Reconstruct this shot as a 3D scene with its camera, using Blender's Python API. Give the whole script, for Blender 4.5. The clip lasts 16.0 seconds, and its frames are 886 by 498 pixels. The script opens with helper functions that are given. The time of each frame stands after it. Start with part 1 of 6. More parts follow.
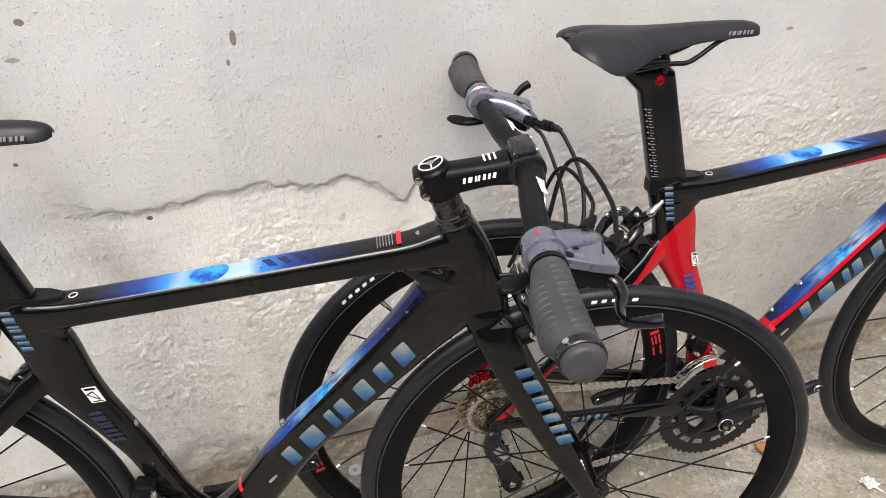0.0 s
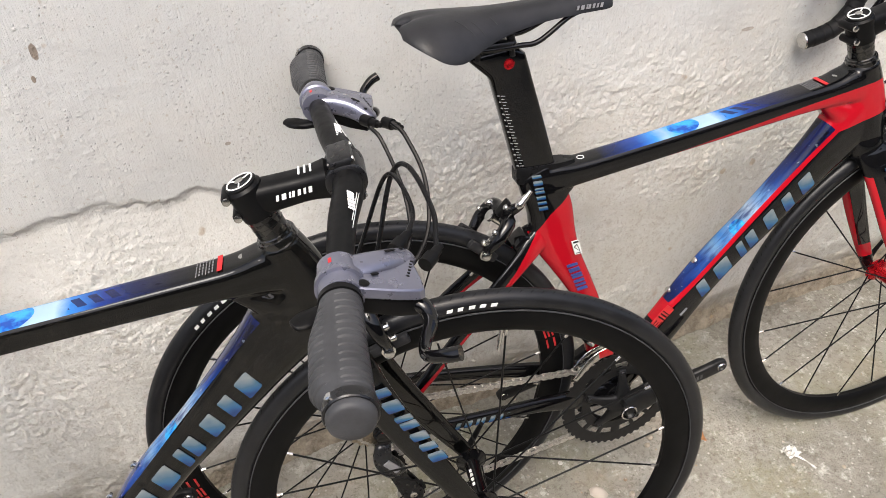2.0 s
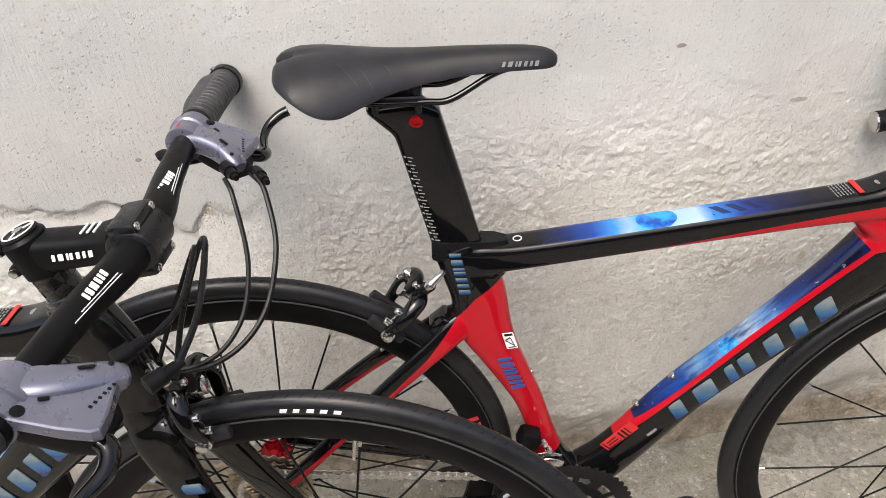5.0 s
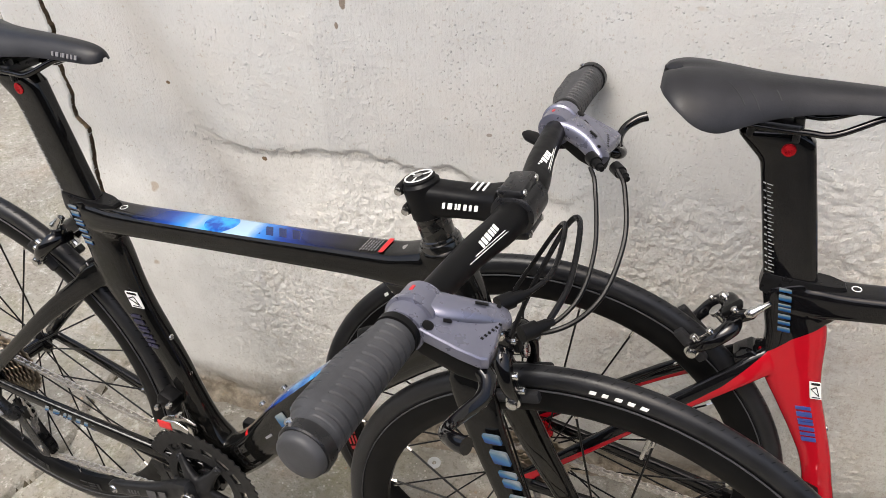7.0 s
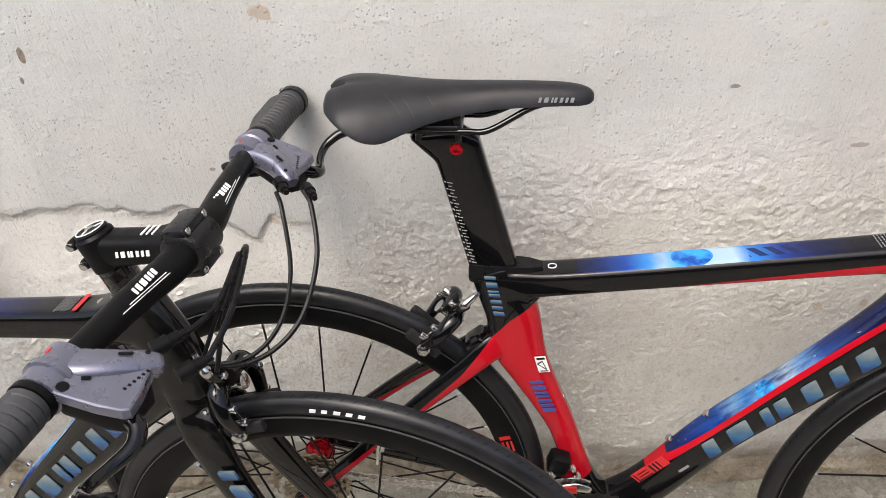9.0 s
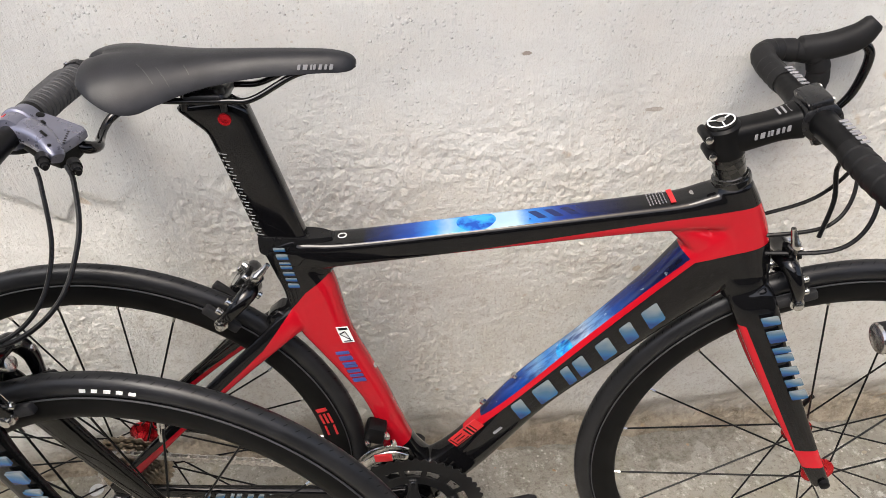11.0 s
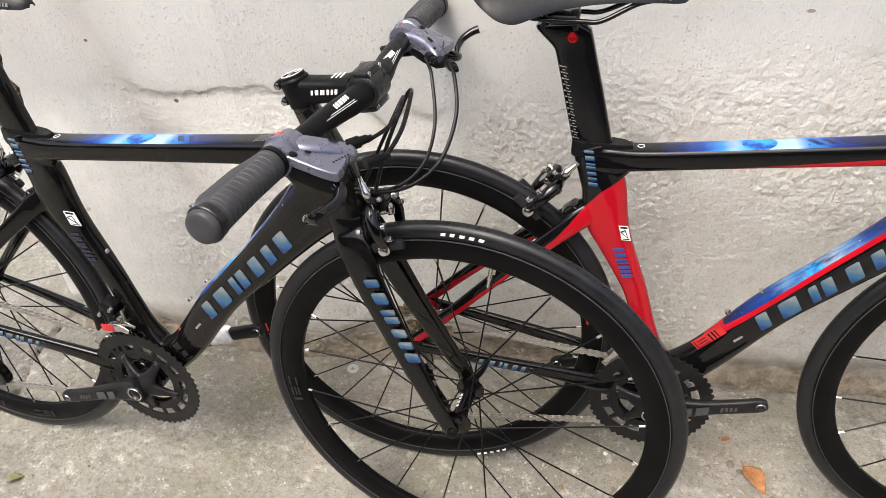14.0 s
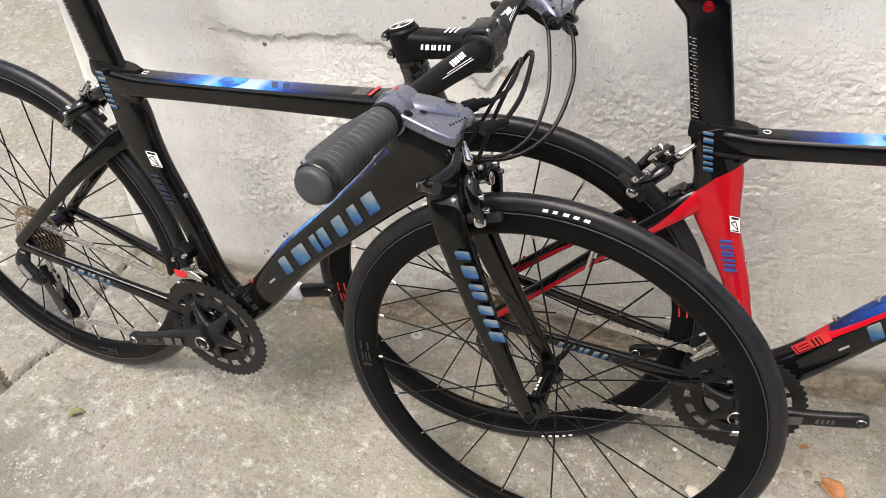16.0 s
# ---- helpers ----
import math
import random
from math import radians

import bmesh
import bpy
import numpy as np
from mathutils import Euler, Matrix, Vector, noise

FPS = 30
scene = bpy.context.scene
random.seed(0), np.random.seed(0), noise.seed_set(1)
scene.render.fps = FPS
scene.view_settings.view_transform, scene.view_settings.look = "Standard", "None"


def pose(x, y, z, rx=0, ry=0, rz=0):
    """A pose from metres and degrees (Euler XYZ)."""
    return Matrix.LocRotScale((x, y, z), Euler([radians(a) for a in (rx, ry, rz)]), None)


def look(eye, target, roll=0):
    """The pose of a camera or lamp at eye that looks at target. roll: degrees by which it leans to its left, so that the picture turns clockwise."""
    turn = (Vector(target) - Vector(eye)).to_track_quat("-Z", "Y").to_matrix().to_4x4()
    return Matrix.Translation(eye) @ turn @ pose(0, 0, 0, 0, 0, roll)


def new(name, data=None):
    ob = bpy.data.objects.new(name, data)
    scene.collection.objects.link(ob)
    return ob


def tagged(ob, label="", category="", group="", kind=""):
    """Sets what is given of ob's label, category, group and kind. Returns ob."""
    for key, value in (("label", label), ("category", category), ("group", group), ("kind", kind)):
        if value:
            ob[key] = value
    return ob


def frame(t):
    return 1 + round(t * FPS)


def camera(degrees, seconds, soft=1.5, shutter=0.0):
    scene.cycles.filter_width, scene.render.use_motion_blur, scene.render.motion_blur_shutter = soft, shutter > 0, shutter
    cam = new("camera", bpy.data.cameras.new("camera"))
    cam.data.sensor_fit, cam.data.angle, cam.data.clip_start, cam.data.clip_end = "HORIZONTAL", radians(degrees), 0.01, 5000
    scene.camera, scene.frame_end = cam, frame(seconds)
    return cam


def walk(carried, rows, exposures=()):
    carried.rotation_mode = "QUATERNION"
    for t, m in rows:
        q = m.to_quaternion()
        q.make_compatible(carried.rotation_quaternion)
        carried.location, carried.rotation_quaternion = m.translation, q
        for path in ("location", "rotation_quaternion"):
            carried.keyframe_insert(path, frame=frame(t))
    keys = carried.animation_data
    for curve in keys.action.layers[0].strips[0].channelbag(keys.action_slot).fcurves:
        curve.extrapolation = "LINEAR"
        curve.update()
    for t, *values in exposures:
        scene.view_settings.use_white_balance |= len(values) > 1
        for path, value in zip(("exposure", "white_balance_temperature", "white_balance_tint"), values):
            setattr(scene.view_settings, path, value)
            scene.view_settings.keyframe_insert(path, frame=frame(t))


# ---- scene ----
cam = camera(60.26, 16.0, soft=0.7)
# seconds, eye, yaw to the left, pitch up, roll
PATH = [
    (0.0, 0.4411, -1.0057, 1.2813, -16.27, -36.76, 0.85),
    (0.5, 0.3860, -0.9851, 1.2721, -15.69, -37.58, 0.18),
    (1.0, 0.3953, -0.9775, 1.2734, -16.14, -38.24, -0.76),
    (1.5, 0.4663, -0.9719, 1.2771, -17.25, -38.55, -1.70),
    (2.0, 0.6157, -0.9692, 1.2724, -18.71, -38.94, -2.27),
    (2.5, 0.7425, -0.9963, 1.2767, -20.28, -39.06, -2.35),
    (3.0, 0.8046, -1.0104, 1.2807, -21.23, -39.08, -2.44),
    (3.2, 0.8357, -0.9989, 1.2759, -21.91, -39.20, -2.47),
    (3.6, 0.8833, -0.9816, 1.2745, -21.40, -39.26, -2.42),
    (4.0, 0.9178, -0.9416, 1.2663, -18.42, -39.38, -2.23),
    (4.5, 0.9407, -0.8830, 1.2534, -12.42, -39.56, -1.86),
    (4.9, 0.9409, -0.8482, 1.2465, -6.79, -39.66, -1.54),
    (5.3, 0.9234, -0.8409, 1.2476, -1.30, -39.68, -1.27),
    (5.5, 0.9104, -0.8407, 1.2427, 1.46, -39.56, -1.27),
    (6.0, 0.8772, -0.8637, 1.2620, 7.49, -39.44, -0.82),
    (6.5, 0.8507, -0.8802, 1.2652, 12.54, -38.96, -0.92),
    (7.0, 0.8235, -0.8974, 1.2624, 15.89, -38.63, -1.29),
    (7.5, 0.8363, -0.9072, 1.2724, 16.67, -38.33, -1.84),
    (8.0, 0.8605, -0.9107, 1.2750, 14.10, -38.16, -2.28),
    (8.5, 0.9173, -0.8917, 1.2859, 8.98, -38.07, -2.54),
    (9.0, 1.0007, -0.8755, 1.2748, 3.39, -38.17, -2.97),
    (9.2, 1.0331, -0.8744, 1.2782, 0.90, -38.42, -2.65),
    (9.6, 1.0939, -0.8626, 1.2758, -2.92, -38.64, -2.32),
    (10.0, 1.1439, -0.8553, 1.2718, -4.71, -38.98, -1.82),
    (10.5, 1.1788, -0.8595, 1.2656, -4.68, -39.42, -1.25),
    (10.9, 1.1749, -0.8793, 1.2606, -3.34, -39.65, -1.03),
    (11.3, 1.1336, -0.9184, 1.2564, -1.29, -39.66, -1.18),
    (11.5, 1.1159, -0.9347, 1.2584, -0.10, -39.63, -1.38),
    (12.0, 1.0369, -1.0013, 1.2644, 3.23, -39.66, -2.26),
    (12.5, 0.9893, -1.0966, 1.2747, 6.25, -39.45, -3.16),
    (13.0, 0.9812, -1.1254, 1.2856, 8.01, -39.15, -3.48),
    (13.5, 0.9810, -1.1397, 1.2849, 9.28, -38.83, -3.30),
    (14.0, 0.9657, -1.1506, 1.2788, 10.08, -38.80, -2.48),
    (14.5, 0.9394, -1.1512, 1.2821, 10.89, -39.08, -1.42),
    (15.0, 0.9172, -1.1241, 1.2579, 11.96, -39.85, -0.43),
    (15.5, 0.8972, -1.1119, 1.2567, 13.13, -40.82, 0.03),
    (16.0, 0.8879, -1.1074, 1.2505, 14.49, -41.56, -0.32),
]


def eye_pose(x, y, z, yaw, pitch, roll):
    ahead = Vector((-math.sin(radians(yaw)) * math.cos(radians(pitch)), math.cos(radians(yaw)) * math.cos(radians(pitch)), math.sin(radians(pitch))))
    return look((x, y, z), Vector((x, y, z)) + ahead, roll)


import functools

walk(cam, [(t, eye_pose(*row)) for t, *row in PATH], ((0.0, 0.86), (2.5, 0.90), (5.5, 0.86), (8.5, 0.79), (11.5, 0.92), (13.5, 0.98), (16.0, 1.01)))

# ---- light ----
world = bpy.data.worlds.new("overcast")
world.use_nodes = True
scene.world = world
_wn = world.node_tree
_sky = _wn.nodes.new("ShaderNodeTexSky")
_sky.sky_type, _sky.sun_disc = "NISHITA", False
_sky.sun_elevation, _sky.sun_rotation = radians(62), radians(200)
_sky.dust_density, _sky.air_density, _sky.ozone_density = 6.0, 1.0, 0.5
_bg = _wn.nodes["Background"]
_bg.inputs["Strength"].default_value = 0.15
_wn.links.new(_sky.outputs[0], _bg.inputs["Color"])
sun = new("sun", bpy.data.lights.new("sun", "SUN"))
sun.data.energy, sun.data.angle, sun.data.color = 1.5, radians(30), (1.0, 0.985, 0.94)
sun.matrix_world = look((-1.2, -2.2, 4.6), (0.6, 0, 0.2))


# ---- materials ----
class Nodes:
    """A small hand for writing node materials."""

    def __init__(self, name, rough=0.5, metal=0.0, spec=0.5, coat=0.0):
        self.mat = bpy.data.materials.new(name)
        self.mat.use_nodes = True
        self.t = self.mat.node_tree
        self.bsdf = self.t.nodes["Principled BSDF"]
        for key, value in (("Roughness", rough), ("Metallic", metal), ("Specular IOR Level", spec), ("Coat Weight", coat)):
            self.bsdf.inputs[key].default_value = value
        self.bsdf.inputs["Coat Roughness"].default_value = 0.02
        self.place = None

    def add(self, kind, **inputs):
        node = self.t.nodes.new("ShaderNode" + kind)
        for key, value in inputs.items():
            key = key.replace("_", " ")
            if key in node.inputs:
                if hasattr(value, "is_output"):
                    self.t.links.new(value, node.inputs[key])
                else:
                    node.inputs[key].default_value = value
        return node

    def coords(self):
        if self.place is None:
            self.place = self.t.nodes.new("ShaderNodeTexCoord").outputs["Object"]
        return self.place

    def noise(self, scale, detail=4.0, rough=0.55, stretch=None, warp=0.0):
        at = self.coords()
        if stretch:
            at = self.add("Mapping", Vector=at, Scale=stretch).outputs[0]
        n = self.add("TexNoise", Vector=at, Scale=scale, Detail=detail, Roughness=rough, Distortion=warp)
        return n.outputs["Fac"]

    def voronoi(self, scale, feature="F1", stretch=None):
        at = self.coords()
        if stretch:
            at = self.add("Mapping", Vector=at, Scale=stretch).outputs[0]
        n = self.add("TexVoronoi", Vector=at, Scale=scale)
        n.feature = feature
        return n.outputs["Distance"]

    def ramp(self, fac, *stops):
        r = self.add("ValToRGB")
        self.t.links.new(fac, r.inputs[0])
        e = r.color_ramp.elements
        while len(e) < len(stops):
            e.new(0.5)
        for item, (at, colour) in zip(e, stops):
            item.position = at
            item.color = (*colour, 1) if isinstance(colour, tuple) else (colour, colour, colour, 1)
        return r.outputs[0]

    def mix(self, fac, a, b, mode="MIX"):
        m = self.t.nodes.new("ShaderNodeMix")
        m.data_type, m.blend_type = "RGBA", mode
        for socket, value in ((m.inputs[0], fac), (m.inputs[6], a), (m.inputs[7], b)):
            if hasattr(value, "is_output"):
                self.t.links.new(value, socket)
            else:
                socket.default_value = (*value, 1) if isinstance(value, tuple) else value
        return m.outputs[2]

    def math(self, op, a, b=0.0):
        m = self.t.nodes.new("ShaderNodeMath")
        m.operation = op
        for socket, value in zip(m.inputs, (a, b)):
            if hasattr(value, "is_output"):
                self.t.links.new(value, socket)
            else:
                socket.default_value = value
        return m.outputs[0]

    def axis(self, n):
        s = self.add("SeparateXYZ", Vector=self.coords())
        return s.outputs[n]

    def colour(self, value):
        s = self.bsdf.inputs["Base Color"]
        if hasattr(value, "is_output"):
            self.t.links.new(value, s)
        else:
            s.default_value = (*value, 1)
        return self

    def rough(self, value):
        self.t.links.new(value, self.bsdf.inputs["Roughness"])
        return self

    def bump(self, height, strength=0.3, distance=0.01):
        b = self.add("Bump", Height=height, Strength=strength, Distance=distance)
        previous = self.bsdf.inputs["Normal"]
        if previous.is_linked:
            self.t.links.new(previous.links[0].from_socket, b.inputs["Normal"])
        self.t.links.new(b.outputs[0], previous)
        return self


def simple(name, colour, rough=0.5, metal=0.0, coat=0.0, spec=0.5, vary=0.12, scale=60.0, grain=0.0, grain_scale=400.0):
    n = Nodes(name, rough, metal, spec, coat)
    dark = tuple(c * (1 - vary) for c in colour)
    light = tuple(min(1, c * (1 + vary)) for c in colour)
    n.colour(n.ramp(n.noise(scale), (0.3, dark), (0.7, light)))
    if rough > 0.02:
        n.rough(n.ramp(n.noise(scale * 1.7), (0.3, max(0.01, rough * 0.8)), (0.75, min(1, rough * 1.25))))
    if grain:
        n.bump(n.noise(grain_scale, 3), grain, 0.001)
    return n.mat


# the lower edge of the smooth top coat
COAT_X = (0.15, 0.27, 0.37, 0.44, 0.53, 0.58, 0.625, 0.675, 0.70, 0.75, 0.86, 0.98, 1.05)
COAT_Z = (0.664, 0.655, 0.667, 0.680, 0.654, 0.668, 0.640, 0.597, 0.640, 0.615, 0.70, 0.72, 0.78)


def plaster():
    n = Nodes("limewashed_plaster", 0.85, spec=0.25)
    x, z = n.axis(0), n.axis(2)
    mul, add, sub = (lambda p, q: n.math("MULTIPLY", p, q)), (lambda p, q: n.math("ADD", p, q)), (lambda p, q: n.math("SUBTRACT", p, q))
    big, mid, fine = n.noise(2.6, 5, 0.6), n.noise(11, 6, 0.62), n.noise(80, 6, 0.7)
    base = n.ramp(big, (0.3, (0.425, 0.427, 0.415)), (0.5, (0.495, 0.498, 0.485)), (0.72, (0.550, 0.554, 0.543)))
    base = n.mix(n.ramp(mid, (0.46, 0.0), (0.78, 0.5)), base, (0.535, 0.512, 0.475))
    streak = n.noise(7, 6, 0.65, (5.0, 1.0, 0.45))
    base = n.mix(n.ramp(streak, (0.55, 0.0), (0.8, 0.42)), base, (0.47, 0.457, 0.43))
    cool = n.noise(4.3, 3, 0.5, (1, 1, 1.6))
    base = n.mix(n.ramp(cool, (0.60, 0.0), (0.80, 0.25)), base, (0.545, 0.56, 0.57))
    # below a ragged line the top coat is gone: rough, browner
    line = n.ramp(x, *zip(COAT_X[1:], COAT_Z[1:]))
    left = n.ramp(x, (0.10, 0.0), (0.24, 1.0))
    depth = add(sub(line, z), mul(sub(n.noise(17, 7, 0.66), 0.5), 0.055))
    west = n.ramp(x, (0.72, 1.0), (0.80, 0.0))
    bare = mul(n.ramp(depth, (0.0, 0.0), (0.012, 1.0)), mul(left, west))
    soft = mul(n.ramp(depth, (0.0, 0.0), (0.22, 1.0)), left)
    base = n.mix(mul(n.math("MAXIMUM", bare, soft), 0.62), base, (0.645, 0.630, 0.585))
    base = n.mix(mul(soft, n.ramp(n.noise(19, 7, 0.72), (0.46, 0.0), (0.70, 0.6))), base, (0.50, 0.470, 0.405))
    rim = mul(n.ramp(n.math("ABSOLUTE", depth), (0.0, 1.0), (0.007, 0.0)), mul(left, west))
    # lower wall on the left painted paler, to offset the bicycles' shade on it
    base = n.mix(mul(mul(n.ramp(depth, (0.0, 0.0), (0.10, 1.0)), west), n.ramp(mid, (0.35, 0.90), (0.68, 0.45))), base, (0.76, 0.755, 0.725))
    # thin dark line painted in for the shadow of the coat's step
    base = n.mix(mul(rim, 0.38), base, (0.36, 0.325, 0.27))
    foot = n.ramp(add(z, mul(sub(n.noise(7, 6, 0.68), 0.5), 0.16)), (0.04, 1.0), (0.13, 0.0))
    base = n.mix(mul(foot, 0.92), base, n.ramp(n.noise(30, 6, 0.72), (0.38, (0.13, 0.10, 0.065)), (0.66, (0.33, 0.28, 0.205))))
    # grime down the trough, with the trough's own shading painted into the same grey
    trough_grime_shade = n.math("ABSOLUTE", sub(x, sub(0.4235, mul(z, 0.3875))))
    trough_grime_shade = add(trough_grime_shade, mul(sub(mid, 0.5), 0.07))
    trough_grime_shade = mul(n.ramp(trough_grime_shade, (0.0, 1.0), (0.05, 0.0)), n.ramp(z, (0.30, 0.0), (0.5, 0.6)))
    base = n.mix(trough_grime_shade, base, (0.43, 0.415, 0.385))
    stain = mul(n.ramp(n.noise(6, 6, 0.7, (2.2, 1, 0.8)), (0.57, 0.0), (0.70, 1.0)), n.ramp(z, (0.25, 1.0), (0.72, 0.0)))
    base = n.mix(mul(stain, 0.36), base, (0.44, 0.385, 0.31))
    pits = n.ramp(n.noise(170, 4, 0.6), (0.30, 1.0), (0.38, 0.0))
    base = n.mix(mul(pits, 0.55), base, (0.34, 0.30, 0.24))
    grit = n.ramp(n.noise(210, 4, 0.7), (0.34, 1.0), (0.48, 0.0))
    base = n.mix(mul(grit, add(mul(soft, 0.35), 0.10)), base, (0.33, 0.29, 0.235))
    rust = n.ramp(n.noise(23, 2, 0.4), (0.735, 0.0), (0.775, 1.0))
    base = n.mix(mul(rust, 0.55), base, (0.36, 0.25, 0.14))
    # chips and old nail marks: x, z, half width, half height, strength
    for sx, sz, w, h, k in ((0.443, 0.903, 0.0045, 0.012, 0.8), (0.432, 0.87, 0.0025, 0.005, 0.8), (0.196, 0.942, 0.006, 0.005, 0.9), (0.174, 0.895, 0.01, 0.004, 0.6), (0.285, 0.641, 0.005, 0.004, 1.0), (0.13, 0.74, 0.004, 0.003, 1.0), (1.325, 0.829, 0.008, 0.0035, 0.7), (0.983, 0.812, 0.006, 0.003, 0.6), (1.508, 0.737, 0.014, 0.004, 0.5), (0.635, 0.722, 0.005, 0.003, 0.6)):
        dx = n.math("DIVIDE", sub(x, sx), w)
        dz = n.math("DIVIDE", sub(z, sz), h)
        d = add(add(mul(dx, dx), mul(dz, dz)), mul(sub(fine, 0.5), 2.4))
        base = n.mix(mul(n.ramp(d, (0.7, 1.0), (1.0, 0.0)), k), base, (0.15, 0.10, 0.06))
    n.colour(base)
    # fine relief; the coarse one is in the mesh
    n.bump(sub(1.0, bare), 0.6, 0.003)
    n.bump(mul(n.noise(72, 6, 0.70), add(mul(soft, 0.70), 0.16)), 0.8, 0.0050)
    n.bump(n.noise(24, 6, 0.66, (0.75, 1.0, 1.8)), 0.5, 0.0024)
    n.bump(mul(n.noise(210, 5, 0.72), add(mul(soft, 0.65), 0.30)), 0.7, 0.0024)
    # strokes of the limewash brush
    n.bump(n.noise(85, 5, 0.66, (3.0, 1.0, 0.40)), 0.7, 0.0016)
    # crumbs of sand under the limewash, in two sizes, thicker in some patches
    grain_patch = n.ramp(n.noise(9, 3, 0.6), (0.40, 0.25), (0.60, 1.0))
    pimple = n.ramp(add(n.voronoi(70), mul(n.noise(150, 3), 0.30)), (0.14, 1.0), (0.36, 0.0))
    n.bump(mul(pimple, grain_patch), 0.7, 0.0013)
    crumb = n.ramp(add(n.voronoi(150), mul(n.noise(210, 3), 0.30)), (0.24, 1.0), (0.40, 0.0))
    n.bump(mul(crumb, n.ramp(n.noise(14, 3, 0.6), (0.42, 0.2), (0.60, 1.0))), 0.8, 0.0011)
    # brown of hollows, darkened in the colour for shading that the soft light lacks
    hollow_shade = n.ramp(n.noise(38, 8, 0.72), (0.36, 1.0), (0.47, 0.0))
    n.colour(n.mix(mul(hollow_shade, add(mul(soft, 0.38), 0.05)), base, (0.36, 0.315, 0.25)))
    return n.mat


def concrete():
    n = Nodes("worn_concrete", 0.88, spec=0.3)
    mul, add, sub = (lambda p, q: n.math("MULTIPLY", p, q)), (lambda p, q: n.math("ADD", p, q)), (lambda p, q: n.math("SUBTRACT", p, q))
    big, mid, fine = n.noise(2.2, 6, 0.65), n.noise(12, 7, 0.72), n.noise(95, 6, 0.75)
    base = n.ramp(big, (0.28, (0.18, 0.168, 0.138)), (0.5, (0.295, 0.279, 0.240)), (0.72, (0.41, 0.39, 0.346)))
    base = n.mix(n.ramp(mid, (0.34, 0.42), (0.52, 0.0)), base, (0.19, 0.175, 0.142))
    pale = n.ramp(n.noise(33, 8, 0.75), (0.54, 0.0), (0.64, 1.0))
    base = n.mix(mul(pale, 0.7), base, (0.58, 0.56, 0.51))
    grit = n.ramp(n.noise(95, 7, 0.80), (0.40, 1.0), (0.50, 0.0))
    base = n.mix(mul(grit, 0.55), base, (0.135, 0.12, 0.092))
    moss = n.ramp(n.noise(3.1, 5, 0.62, (1.2, 1, 1)), (0.50, 0.0), (0.68, 0.6))
    base = n.mix(mul(moss, n.ramp(fine, (0.35, 1.0), (0.62, 0.35))), base, (0.255, 0.25, 0.14))
    tan = n.ramp(n.noise(4.7, 4, 0.6), (0.56, 0.0), (0.72, 0.5))
    base = n.mix(tan, base, (0.34, 0.275, 0.205))
    speck = mul(n.ramp(n.voronoi(85), (0.14, 1.0), (0.24, 0.0)), n.ramp(n.noise(16, 3, 0.6), (0.45, 0.0), (0.6, 1.0)))
    base = n.mix(mul(speck, 0.6), base, (0.66, 0.63, 0.57))
    # darker towards the wall, most of all on the right
    wall_strip = mul(n.ramp(add(n.axis(1), mul(sub(n.noise(3.4, 5, 0.65), 0.5), 0.5)), (-0.26, 0.0), (-0.06, 1.0)), n.ramp(n.axis(0), (0.9, 0.15), (1.15, 0.75)))
    base = n.mix(wall_strip, base, n.ramp(fine, (0.35, (0.135, 0.125, 0.098)), (0.68, (0.27, 0.255, 0.215))))
    dark = n.ramp(n.noise(140, 3, 0.55), (0.27, 1.0), (0.36, 0.0))
    base = n.mix(mul(dark, 0.7), base, (0.12, 0.105, 0.08))
    n.colour(base)
    n.bump(mid, 0.6, 0.010)
    n.bump(n.noise(40, 8, 0.75), 0.8, 0.007)
    n.bump(fine, 1.0, 0.0048)
    n.bump(n.noise(260, 4, 0.7), 0.7, 0.0016)
    return n.mat


def paint(name, colour, rough=0.12, coat=1.0):
    n = Nodes(name, rough, 0.0, 0.12, coat)
    n.colour(n.mix(n.noise(9, 3), tuple(c * 0.85 for c in colour), tuple(min(1, c * 1.15) for c in colour)))
    n.rough(n.ramp(n.noise(35, 4), (0.3, rough * 0.7), (0.8, rough * 1.8)))
    n.bump(n.noise(16, 2), 0.04, 0.004)
    return n.mat


def carbon():
    """Clear-coated carbon: patches of woven fibre, each with its own dull sheen."""
    n = Nodes("carbon_fibre", 0.3, 0.0, 0.35, 0.8)
    at = n.add("Mapping", Vector=n.coords(), Rotation=(0, radians(38), 0)).outputs[0]
    c = n.add("TexChecker", Vector=at, Scale=105.0)
    patch = n.ramp(n.noise(22, 2, 0.5), (0.48, 0.0), (0.56, 1.0))
    sheen = n.math("MULTIPLY", c.outputs["Fac"], patch)
    n.colour(n.mix(sheen, (0.004, 0.004, 0.004), (0.013, 0.012, 0.0105)))
    n.rough(n.ramp(sheen, (0.0, 0.16), (1.0, 0.36)))
    w = n.t.nodes.new("ShaderNodeTexWave")
    w.inputs["Scale"].default_value = 260.0
    n.t.links.new(at, w.inputs["Vector"])
    n.bump(w.outputs["Fac"], 0.05, 0.0006)
    return n.mat


def letter_blue(name):
    n = Nodes(name, 0.25, 0.1, 0.5, 0.7)
    own = n.t.nodes.new("ShaderNodeTexCoord").outputs["Generated"]
    height = n.add("SeparateXYZ", Vector=own).outputs[2]
    height = n.math("ADD", height, n.math("MULTIPLY", n.math("SUBTRACT", n.noise(26, 2, 0.5), 0.5), 0.9))
    return n.colour(n.ramp(height, (0.15, (0.005, 0.030, 0.12)), (0.40, (0.012, 0.080, 0.20)), (0.60, (0.04, 0.105, 0.165)), (0.90, (0.17, 0.20, 0.215)))).mat


